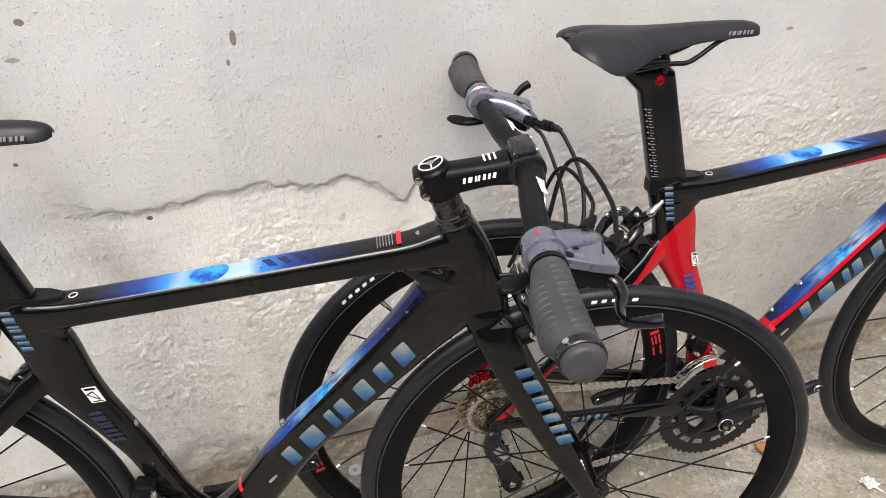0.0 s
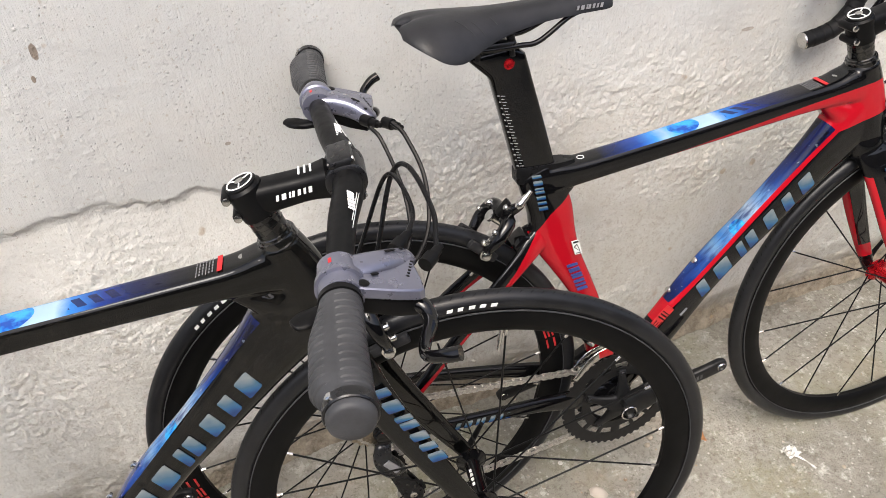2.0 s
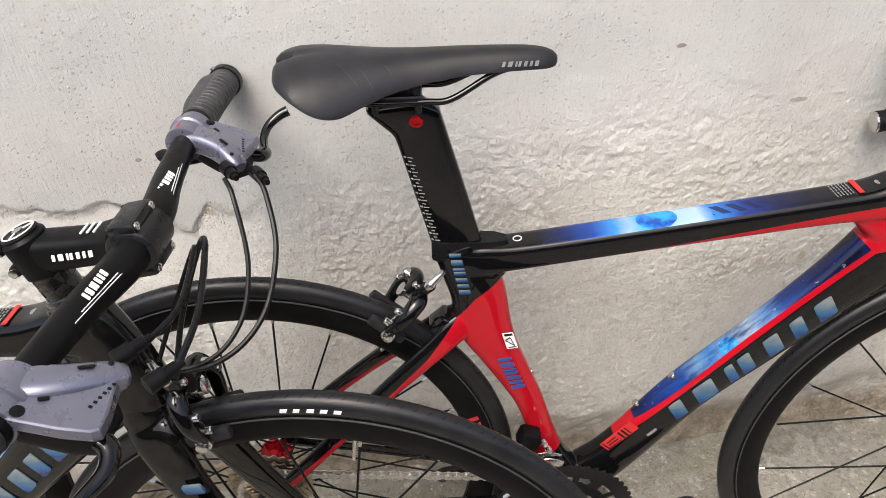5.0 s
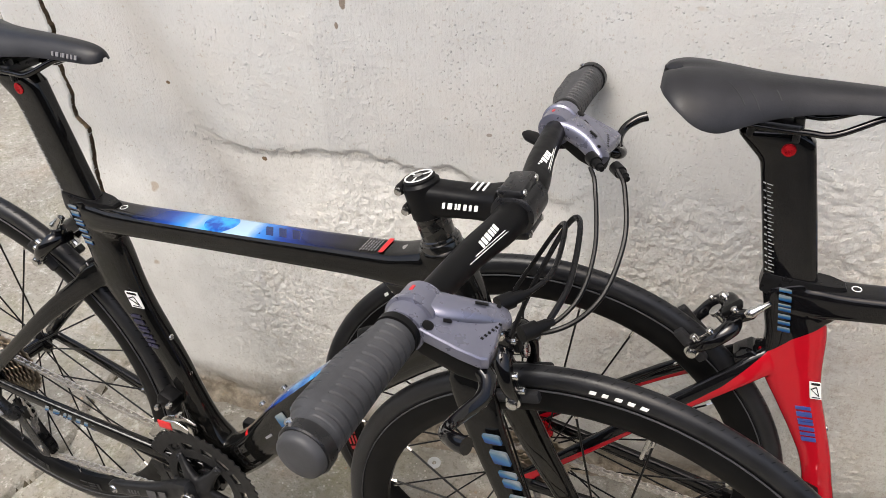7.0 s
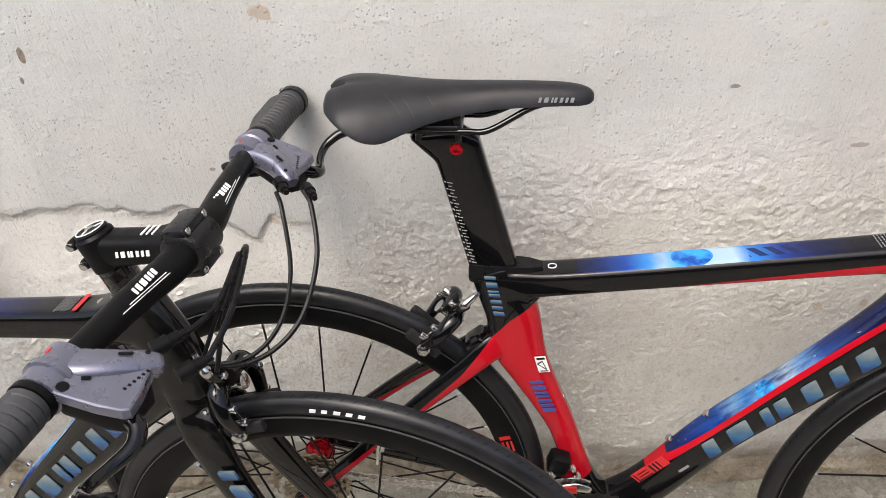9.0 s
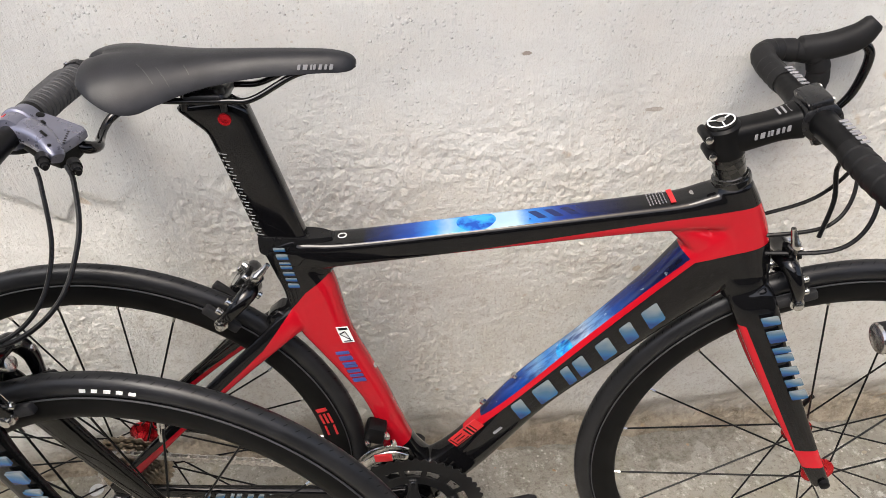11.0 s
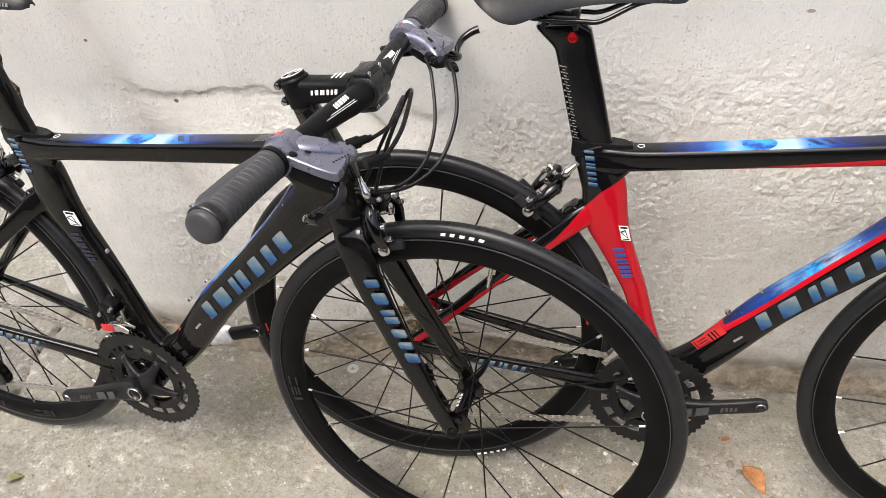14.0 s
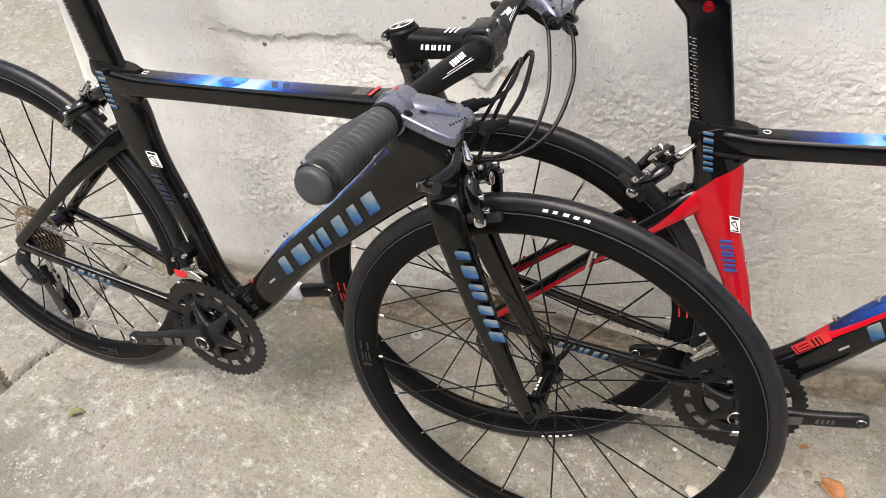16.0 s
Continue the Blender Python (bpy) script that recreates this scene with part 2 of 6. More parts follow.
def rubber(name, colour=(0.017, 0.017, 0.018), rough=0.6, spec=0.16):
    n = Nodes(name, rough, spec=spec)
    n.colour(n.ramp(n.noise(30, 5, 0.6), (0.3, tuple(c * 0.8 for c in colour)), (0.7, tuple(c * 1.5 for c in colour))))
    n.rough(n.ramp(n.noise(22, 4), (0.3, rough * 0.85), (0.7, min(1, rough * 1.2))))
    n.bump(n.noise(500, 3), 0.25, 0.0006)
    return n.mat


def frame_skin(name, red):
    """The whole frame's finish: carbon or black lacquer, red fields with clean edges, and two printed nebula films."""
    n = Nodes(name, 0.06, 0.0, 0.06, 0.62)
    x, y, z = n.axis(0), n.axis(1), n.axis(2)
    mul, add, sub = (lambda a, b: n.math("MULTIPLY", a, b)), (lambda a, b: n.math("ADD", a, b)), (lambda a, b: n.math("SUBTRACT", a, b))
    over = lambda v, least: n.math("GREATER_THAN", v, least)
    under = lambda v, most: n.math("LESS_THAN", v, most)
    plane = lambda a, b: add(mul(x, a), mul(z, b))
    both = lambda *m: functools.reduce(mul, m)
    either = lambda a, b: n.math("MAXIMUM", a, b)
    # along and up from the down tube's side
    s = sub(plane(0.66, 0.75), 0.7123)
    h = add(plane(-0.75, 0.66), 0.1180)
    if red:
        base = n.mix(n.noise(9, 3), (0.003, 0.003, 0.0035), (0.0045, 0.0045, 0.005))
        seat = both(over(plane(0.85, -1.0), -0.402), over(plane(-0.75, 1.0), 0.078), over(z, 0.347), under(x, 0.42), under(z, 0.668), under(plane(1.0, 0.6), 0.706))
        black_stay = both(over(plane(-0.947, 1.0), 0.3515), over(plane(-1.347, 1.0), 0.264), under(x, 0.285))
        seat = mul(seat, sub(1.0, black_stay))
        front = both(over(plane(1.0, -0.4), 0.077), under(plane(-0.182, 1.0), 0.6135), under(plane(-0.13, 1.0), 0.657))
        front = both(front, either(over(h, 0.0155), over(plane(-0.294, 1.0), 0.466)), over(s, -0.113))
        fac = either(seat, front)
        paint_red = n.mix(n.noise(7, 3), (0.30, 0.0035, 0.010), (0.38, 0.006, 0.014))
        base = n.mix(fac, base, paint_red)
    else:
        at = n.add("Mapping", Vector=n.coords(), Rotation=(0, radians(38), 0)).outputs[0]
        c = n.add("TexChecker", Vector=at, Scale=105.0)
        patch = n.ramp(n.noise(14, 2, 0.5), (0.47, 0.0), (0.58, 1.0))
        sheen = mul(c.outputs["Fac"], patch)
        base = n.mix(sheen, (0.0030, 0.0030, 0.0030), (0.0080, 0.0075, 0.0066))
        # a narrow red stripe over the back of the down tube
        stripe = both(over(s, -0.121), under(s, -0.114), over(h, 0.013), over(x, 0.445))
        base = n.mix(stripe, base, (0.46, 0.014, 0.018))
    # film on the top tube
    u = n.add("MapRange", Value=x, From_Min=0.335, From_Max=0.70).outputs[0]
    u = add(u, mul(sub(n.noise(26, 4, 0.6), 0.5), 0.07))
    film = n.ramp(u, (0.05, (0.004, 0.005, 0.012)), (0.12, (0.006, 0.014, 0.07)), (0.20, (0.008, 0.040, 0.22)), (0.27, (0.03, 0.18, 0.50)), (0.31, (0.20, 0.32, 0.44)), (0.35, (0.05, 0.26, 0.58)), (0.46, (0.26, 0.38, 0.48)),
                  (0.53, (0.28, 0.40, 0.50)), (0.57, (0.02, 0.14, 0.44)), (0.66, (0.006, 0.022, 0.15)), (0.75, (0.004, 0.007, 0.04)), (0.87, (0.003, 0.003, 0.006)))
    dx, dy = sub(x, 0.482), mul(y, 1.25)
    ball = under(add(mul(dx, dx), mul(dy, dy)), 0.00052)
    film = n.mix(ball, film, n.ramp(n.noise(60, 3), (0.35, (0.006, 0.05, 0.28)), (0.6, (0.02, 0.26, 0.66))))
    stroke = n.math("FRACT", mul(add(x, mul(y, 0.7)), 55.0))
    shapes = both(over(x, 0.542), under(x, 0.604), under(stroke, 0.55), under(n.math("ABSOLUTE", add(y, 0.002)), 0.0085))
    film = n.mix(mul(shapes, 0.9), film, (0.004, 0.008, 0.05))
    on_top = both(over(plane(-0.1313, 1.0), 0.6585), over(x, 0.352), under(x, 0.668), under(n.math("ABSOLUTE", y), 0.0165))
    base = n.mix(on_top, base, film)
    # film on the down tube
    v = n.add("MapRange", Value=s, From_Min=-0.073, From_Max=0.286).outputs[0]
    v = add(v, mul(sub(n.noise(24, 4, 0.6), 0.5), 0.10))
    film = n.ramp(v, (0.03, (0.004, 0.008, 0.04)), (0.12, (0.006, 0.018, 0.11)), (0.24, (0.010, 0.055, 0.24)), (0.32, (0.10, 0.20, 0.34)), (0.38, (0.03, 0.13, 0.34)), (0.48, (0.12, 0.22, 0.36)), (0.54, (0.24, 0.32, 0.42)),
                  (0.60, (0.08, 0.18, 0.36)), (0.68, (0.010, 0.035, 0.16)), (0.80, (0.006, 0.010, 0.05)), (0.94, (0.004, 0.004, 0.008)))
    ds, dy = sub(s, 0.088), add(y, 0.010)
    ball = under(add(mul(ds, ds), mul(dy, dy)), 0.00016)
    film = n.mix(ball, film, n.ramp(n.noise(80, 3), (0.35, (0.006, 0.06, 0.30)), (0.6, (0.03, 0.30, 0.62))))
    star = n.ramp(n.noise(170, 2, 0.5), (0.69, 0.0), (0.75, 1.0))
    film = n.mix(mul(star, 0.35), film, (0.45, 0.55, 0.65))
    thin = n.noise(40, 5, 0.7, (0.4, 2.2, 0.4))
    film = n.mix(n.ramp(thin, (0.44, 0.0), (0.62, 0.8)), film, (0.006, 0.012, 0.07))
    on_down = both(over(h, 0.0225 if red else 0.0245), under(h, 0.06), over(s, -0.073), under(s, 0.286), under(plane(-0.1313, 1.0), 0.610), over(x, 0.44))
    base = n.mix(on_down, base, film)
    n.colour(base)
    n.rough(n.ramp(n.noise(35, 4), (0.3, 0.05), (0.8, 0.14)))
    n.bump(n.noise(16, 2), 0.04, 0.004)
    return n.mat


def fork_skin(name):
    """Black lacquer, with red on the hind face of the blades and a band over the dropouts."""
    n = Nodes(name, 0.06, 0.0, 0.06, 0.62)
    x, z = n.axis(0), n.axis(2)
    hind = n.math("GREATER_THAN", n.math("ADD", n.math("MULTIPLY", x, -0.885), n.math("MULTIPLY", z, -0.460)), -0.9925)
    low = n.math("LESS_THAN", z, 0.600)
    band = n.math("MULTIPLY", n.math("LESS_THAN", z, 0.398), n.math("GREATER_THAN", z, 0.366))
    fac = n.math("MULTIPLY", n.math("MAXIMUM", hind, band), low)
    n.colour(n.mix(fac, (0.004, 0.004, 0.0045), (0.40, 0.006, 0.014)))
    n.bump(n.noise(16, 2), 0.04, 0.004)
    return n.mat


FAR_PLASTER = simple("grey_render", (0.07, 0.066, 0.061), 0.9, vary=0.3, scale=3, spec=0.1)
PLASTER, CONCRETE = plaster(), concrete()
BLACK_PAINT = paint("black_gloss_paint", (0.003, 0.003, 0.0035), 0.09, 0.62)
CARBON = carbon()
RED_FRAME, CARBON_FRAME, RED_FORK = frame_skin("red_and_black_frame_lacquer", True), frame_skin("clear_coated_carbon_frame", False), fork_skin("black_and_red_fork_lacquer")
MATT_BLACK = simple("satin_black", (0.004, 0.004, 0.0043), 0.40, vary=0.2, spec=0.13)
ALLOY_BLACK = simple("black_anodised_alloy", (0.008, 0.008, 0.009), 0.3, 0.2, vary=0.2, grain=0.08)
CRANK_BLACK = simple("black_crank_alloy", (0.009, 0.009, 0.0095), 0.42, 0.0, vary=0.25, spec=0.25)
STEEL = simple("polished_steel", (0.62, 0.61, 0.59), 0.22, 1.0, vary=0.1)
CHAIN_STEEL = simple("oiled_chain_steel", (0.46, 0.44, 0.41), 0.34, 0.8, vary=0.3, scale=300)
SPROCKET_STEEL = simple("brown_tinted_sprocket_steel", (0.34, 0.29, 0.23), 0.34, 1.0, vary=0.3, scale=200)
RED_ALLOY = simple("red_anodised_alloy", (0.52, 0.012, 0.02), 0.22, 0.75, vary=0.15)
TYRE_RUBBER = rubber("tyre_rubber", (0.0085, 0.0088, 0.0100), 0.33, 0.30)
RIM_CARBON = simple("satin_black_rim", (0.0035, 0.0035, 0.0037), 0.38, vary=0.3, scale=25, spec=0.09)
# thin ring where tyre meets rim, paler than both
BEAD_GREY = simple("bead_line_grey", (0.035, 0.036, 0.039), 0.5)
GRIP_RUBBER = rubber("grip_rubber", (0.034, 0.0345, 0.037), 0.48, 0.28)
TAPE = rubber("bar_tape", (0.008, 0.008, 0.0085), 0.55)
SADDLE_SKIN = rubber("saddle_cover", (0.0125, 0.0128, 0.0148), 0.42, 0.26)
LEVER_GREY = simple("grey_violet_metallic_lacquer", (0.150, 0.154, 0.205), 0.30, 0.62, coat=0.7, vary=0.05)
GREY_ALLOY = simple("grey_alloy", (0.035, 0.036, 0.039), 0.28, 0.7, vary=0.2, grain=0.06)
CABLE_SKIN = simple("black_cable_sleeve", (0.006, 0.006, 0.0065), 0.30, vary=0.2, spec=0.16)
WHITE_INK = simple("white_ink", (0.78, 0.78, 0.76), 0.45, vary=0.05)
SCALE_INK = simple("scale_ink", (0.22, 0.22, 0.22), 0.45)
CRANK_INK = simple("crank_grey_ink", (0.055, 0.055, 0.058), 0.5, vary=0.1)
GREY_INK = simple("grey_ink", (0.20, 0.20, 0.21), 0.45, vary=0.1)
DIM_INK = simple("dim_grey_ink", (0.012, 0.012, 0.013), 0.5, vary=0.1)
RED_INK = simple("red_ink", (0.46, 0.014, 0.018), 0.35, vary=0.08)
BLUE_INK = simple("dark_blue_ink", (0.03, 0.05, 0.20), 0.35, vary=0.1)
NIGHT_INK = simple("night_blue_ink", (0.014, 0.013, 0.035), 0.3, vary=0.1)
LETTER_BLUE = letter_blue("blue_chrome_lettering")


# ---- mesh tools ----
def unit(v):
    v = np.asarray(v, float)
    return v / max(1e-9, np.linalg.norm(v))


def spline(points, k=8):
    """A smooth way through points (rows of any numbers)."""
    p = np.asarray(points, float)
    p = np.vstack([2 * p[0] - p[1], p, 2 * p[-1] - p[-2]])
    out = []
    for i in range(1, len(p) - 2):
        a, b, c, d = p[i - 1 : i + 3]
        for s in np.arange(k) / k:
            out.append(0.5 * (2 * b + (c - a) * s + (2 * a - 5 * b + 4 * c - d) * s**2 + (3 * b - a - 3 * c + d) * s**3))
    out.append(p[-2])
    return np.array(out)


class Shape:
    """Gathers faces for one mesh."""

    def __init__(self):
        self.v, self.f, self.m = [], [], []

    def add(self, verts, faces, mat=0):
        base = len(self.v)
        self.v.extend([tuple(map(float, p)) for p in verts])
        self.f.extend([tuple(base + i for i in f) for f in faces])
        self.m.extend([mat] * len(faces) if isinstance(mat, int) else mat)
        return self

    def loft(self, rings, mat=0, caps=True, closed=False):
        """Rings of equal length, joined one after the other. mat: a number, or a function of a face's middle."""
        rings = [np.asarray(r) for r in rings]
        n, count = len(rings[0]), len(rings)
        verts = np.vstack(rings)
        faces = []
        for i in range(count if closed else count - 1):
            j = (i + 1) % count
            faces += [(i * n + k, i * n + (k + 1) % n, j * n + (k + 1) % n, j * n + k) for k in range(n)]
        if caps and not closed:
            faces += [tuple(reversed(range(n))), tuple((count - 1) * n + k for k in range(n))]
        if callable(mat):
            mat = [mat(verts[list(f)].mean(0), unit(np.cross(verts[f[1]] - verts[f[0]], verts[f[2]] - verts[f[0]]))) for f in faces]
        return self.add(verts, faces, mat)

    def bar(self, stations, n=20, power=2.4, k=6, mat=0, tip=True):
        """A tube of the frame: stations of x, y, z, width across, depth in the plane of the bike."""
        st = spline(stations, k)
        rings = []
        for i, (x, y, z, w, d) in enumerate(st):
            t = unit(st[min(i + 1, len(st) - 1), :3] - st[max(i - 1, 0), :3])
            side = unit(np.array([0, 1, 0]) - t * t[1])
            rings.append(ring((x, y, z), side, np.cross(t, side), w / 2, d / 2, n, power))
        if tip:
            for at, other in ((0, 1), (-1, -2)):
                c, o = st[at, :3], st[other, :3]
                w, d = st[at, 3:5] / 2
                out = unit(c - o) * min(w, d) * 0.35
                small = c + out + (rings[at] - c) * 0.75
                rings = [small] + rings if at == 0 else rings + [small]
        return self.loft(rings, mat)

    def pipe(self, points, radius, n=10, k=6, mat=0, smooth=True):
        p = spline(points, k) if smooth and len(points) > 2 else np.asarray(points, float)
        radius = np.full(len(p), radius) if np.isscalar(radius) else np.interp(np.linspace(0, 1, len(p)), np.linspace(0, 1, len(radius)), radius)
        t0 = unit(p[1] - p[0])
        a = unit(np.cross(t0, (0.31, 0.47, 0.83)))
        rings = []
        for i in range(len(p)):
            t = unit(p[min(i + 1, len(p) - 1)] - p[max(i - 1, 0)])
            a = unit(a - t * (a @ t))
            rings.append(ring(p[i], a, np.cross(t, a), radius[i], radius[i], n, 2.0))
        return self.loft(rings, mat)

    def lathe(self, base, axis, profile, n=28, mat=0, closed=False):
        """Turned about an axis from base: profile rows of distance along, radius."""
        axis = unit(axis)
        a = unit(np.cross(axis, (0.13, 0.2, 0.97) if abs(axis[2]) < 0.9 else (1, 0, 0)))
        b = np.cross(axis, a)
        rings = [ring(np.asarray(base) + axis * h, a, b, r, r, n, 2.0) for h, r in profile]
        return self.loft(rings, mat, caps=not closed, closed=closed)

    def block(self, centre, size, x=(1, 0, 0), y=(0, 1, 0), soft=0.25, mat=0):
        """A box with rounded edges."""
        x = unit(x)
        y = unit(np.asarray(y, float) - x * (np.asarray(y, float) @ x))
        z = np.cross(x, y)
        c, (sx, sy, sz) = np.asarray(centre, float), np.asarray(size, float) / 2
        r = soft * min(sx, sy, sz)
        rings = []
        for h, inset in ((-sz, r), (-sz + 0.3 * r, 0.3 * r), (-sz + r, 0), (sz - r, 0), (sz - 0.3 * r, 0.3 * r), (sz, r)):
            rings.append(ring(c + z * h, x, y, sx - inset, sy - inset, 20, 9.0))
        return self.loft(rings, mat)

    def tilt(self, slope):
        """Shears the shape: what lies to the left rises by slope."""
        self.v = [(x, y, z + slope * y) for x, y, z in self.v]
        return self

    def prism(self, outline, low, high, soft=0.003, mat=0):
        """A plate over an outline of x, y; low and high give the height of its faces from x and y."""
        o = np.asarray(outline, float)
        c = o.mean(0)
        rings = []
        for level, inset in ((0.0, 0.7), (0.12, 0.15), (0.3, 0.0), (0.7, 0.0), (0.88, 0.15), (1.0, 0.7)):
            p = o + np.array([unit(c - q) for q in o]) * inset * soft
            z = np.array([low(*q) + (high(*q) - low(*q)) * level for q in p])
            rings.append(np.column_stack([p, z]))
        return self.loft(rings, mat)

    def object(self, name, materials, parent=None, label="", sharp=38):
        me = bpy.data.meshes.new(name)
        me.from_pydata(self.v, [], self.f)
        for m in materials if isinstance(materials, (list, tuple)) else [materials]:
            me.materials.append(m)
        me.polygons.foreach_set("material_index", self.m)
        me.validate()
        bm = bmesh.new()
        bm.from_mesh(me)
        bmesh.ops.recalc_face_normals(bm, faces=bm.faces)
        bm.to_mesh(me)
        bm.free()
        me.shade_smooth()
        me.set_sharp_from_angle(angle=radians(sharp))
        ob = new(name, me)
        ob.parent = parent
        return tagged(ob, label)


def ring(c, a, b, ra, rb, n, power):
    th = np.arange(n) * 2 * np.pi / n
    co, si = np.cos(th), np.sin(th)
    u, v = np.sign(co) * np.abs(co) ** (2 / power), np.sign(si) * np.abs(si) ** (2 / power)
    return np.asarray(c) + np.outer(u * ra, a) + np.outer(v * rb, b)


def shared(name, data, parent, m=None, label=""):
    ob = new(name, data)
    ob.parent = parent
    if m is not None:
        ob.matrix_local = m
    return tagged(ob, label)


def flat_marks(quads, lift):
    """Thin printed shapes: quads of four corners, lifted towards lift, with a hair of thickness."""
    s = Shape()
    lift = np.asarray(lift, float)
    for q in quads:
        q = np.asarray(q, float)
        n = len(q)
        top = q + lift
        s.add(np.vstack([q, top]), [tuple(range(n, 2 * n))] + [(i, (i + 1) % n, n + (i + 1) % n, n + i) for i in range(n)])
    return s


# ---- the setting ----
def lattice_noise(x, y, seed):
    """Smooth value noise on arrays, about -1 to 1."""
    r = np.random.RandomState(seed).uniform(-1, 1, (64, 64))
    xi, yi = np.floor(x).astype(int), np.floor(y).astype(int)
    fx, fy = x - xi, y - yi
    fx, fy = fx * fx * (3 - 2 * fx), fy * fy * (3 - 2 * fy)
    g = lambda i, j: r[(xi + i) % 64, (yi + j) % 64]
    return (g(0, 0) * (1 - fx) + g(1, 0) * fx) * (1 - fy) + (g(0, 1) * (1 - fx) + g(1, 1) * fx) * fy


def rough_field(x, y, scale, octaves, seed, gain=0.55):
    out, amp, total = 0, 1.0, 0
    for o in range(octaves):
        out = out + amp * lattice_noise(x * scale + 7.3 * o, y * scale + 3.1 * o, seed + o)
        total += amp
        amp, scale = amp * gain, scale * 2.03
    return out / total


def step(a, b, v):
    s = np.clip((v - a) / (b - a), 0, 1)
    return s * s * (3 - 2 * s)


WALL_LEFT, WALL_RIGHT, WALL_TOP = -0.125, 6.0, 2.8


def crack_gap(x, z):
    """Distance to the ragged crack near the wall's end, and the crack's half width there."""
    way = np.interp(z, (0.498, 0.551, 0.594, 0.649, 0.67, 0.71, 0.76, 0.816, 0.859, 0.954, 1.166), (-0.046, -0.046, -0.038, -0.028, -0.046, -0.038, -0.042, -0.031, -0.035, -0.027, -0.032))
    way = way + 0.0035 * rough_field(z * 0 + 0.5, z, 45.0, 3, 91, 0.7)
    width = (0.0030 + 0.0022 * rough_field(z * 0 + 3.5, z, 22.0, 3, 95)) * (0.5 + 0.5 * step(0.45, 0.62, z))
    return x - way, width


def wall_face(x, z):
    """How far the plaster's face stands at each place along and up the wall (y; the camera's side is minus)."""
    y = np.interp(x, (-0.2, 0.05, 0.25, 0.40, 0.55, 0.74, 0.9, 1.15, 1.45, 1.65, 3.0), (0.008, 0.008, 0.0, -0.012, 0.004, 0.020, 0.016, 0.010, 0.012, 0.028, 0.02))
    y = y + 0.0030 * rough_field(x, z, 2.5, 2, 11)
    # a shallow trough that runs down from the left
    line = 0.4235 - z * 0.3875
    y = y + 0.020 * np.exp(-(((x - line) / 0.05) ** 2)) * step(0.25, 0.5, z)
    # coarse render below: flakes with ragged rims, ridges and grains; above it only float marks and lumps
    line = np.interp(x, COAT_X, COAT_Z) + 0.022 * rough_field(x, z, 14.0, 4, 31, 0.65)
    wide = step(-0.08, 0.16, line - z) * step(0.12, 0.26, x)
    cut = step(-0.004, 0.004, line - z) * step(0.12, 0.26, x) * step(0.80, 0.70, x)
    wide = wide * (0.22 + 0.95 * step(-0.12, 0.30, rough_field(x, z, 6.5, 4, 33, 0.6)))
    field = rough_field(x, z, 15.0, 6, 41, 0.66) * 6.0
    flakes = np.floor(field) + step(0.0, 0.16, field - np.floor(field))
    y = y + 0.0026 * cut - (0.00012 + 0.00042 * wide) * flakes
    ridges = 1 - 2.2 * np.abs(rough_field(x * 1.2 + z * 0.3, z * 1.5, 62.0, 4, 45, 0.7))
    y = y - (0.00016 + 0.00042 * wide) * ridges - (0.00016 + 0.0014 * wide) * rough_field(x, z, 140.0, 2, 51)
    marks = np.clip(1 - 9 * np.abs(rough_field(x * 0.9 - z * 0.5, z * 4.0 + x * 2.0, 9.0, 4, 61, 0.55)), 0, 1) * step(0.05, 0.3, rough_field(x, z, 3.3, 3, 65))
    y = y - 0.0004 * marks
    lumps = np.clip(rough_field(x, z, 120.0, 2, 55) - 0.29, 0, 1) * step(-0.1, 0.25, rough_field(x, z, 5.0, 2, 57))
    y = y - (0.0020 + 0.003 * wide) * lumps
    # the worn foot
    foot = step(0.125, 0.06, z + 0.05 * rough_field(x, z, 7.0, 3, 71))
    y = y + 0.010 * foot + 0.007 * foot * rough_field(x, z, 26.0, 4, 81, 0.7) - 0.010 * step(0.05, -0.01, z + 0.02 * rough_field(x, z, 12.0, 2, 85))
    # the cracked corner
    near = step(0.44, 0.52, z)
    gap, width = crack_gap(x, z)
    y = y + 0.030 * step(width, width * 0.45, np.abs(gap)) * near - 0.004 * step(0.001, -0.006, gap) * near
    corner = np.clip((WALL_LEFT + 0.02 - x) / 0.02, 0, 1)
    return y + 0.02 * (1 - np.sqrt(np.clip(1 - corner**2, 0, 1)))


def sheet(us, vs):
    """Faces of a grid with len(us) x len(vs) corners."""
    n, m = len(us), len(vs)
    i, j = np.meshgrid(np.arange(n - 1), np.arange(m - 1), indexing="ij")
    a = (i * m + j).ravel()
    return np.stack([a, a + m, a + m + 1, a + 1], 1)


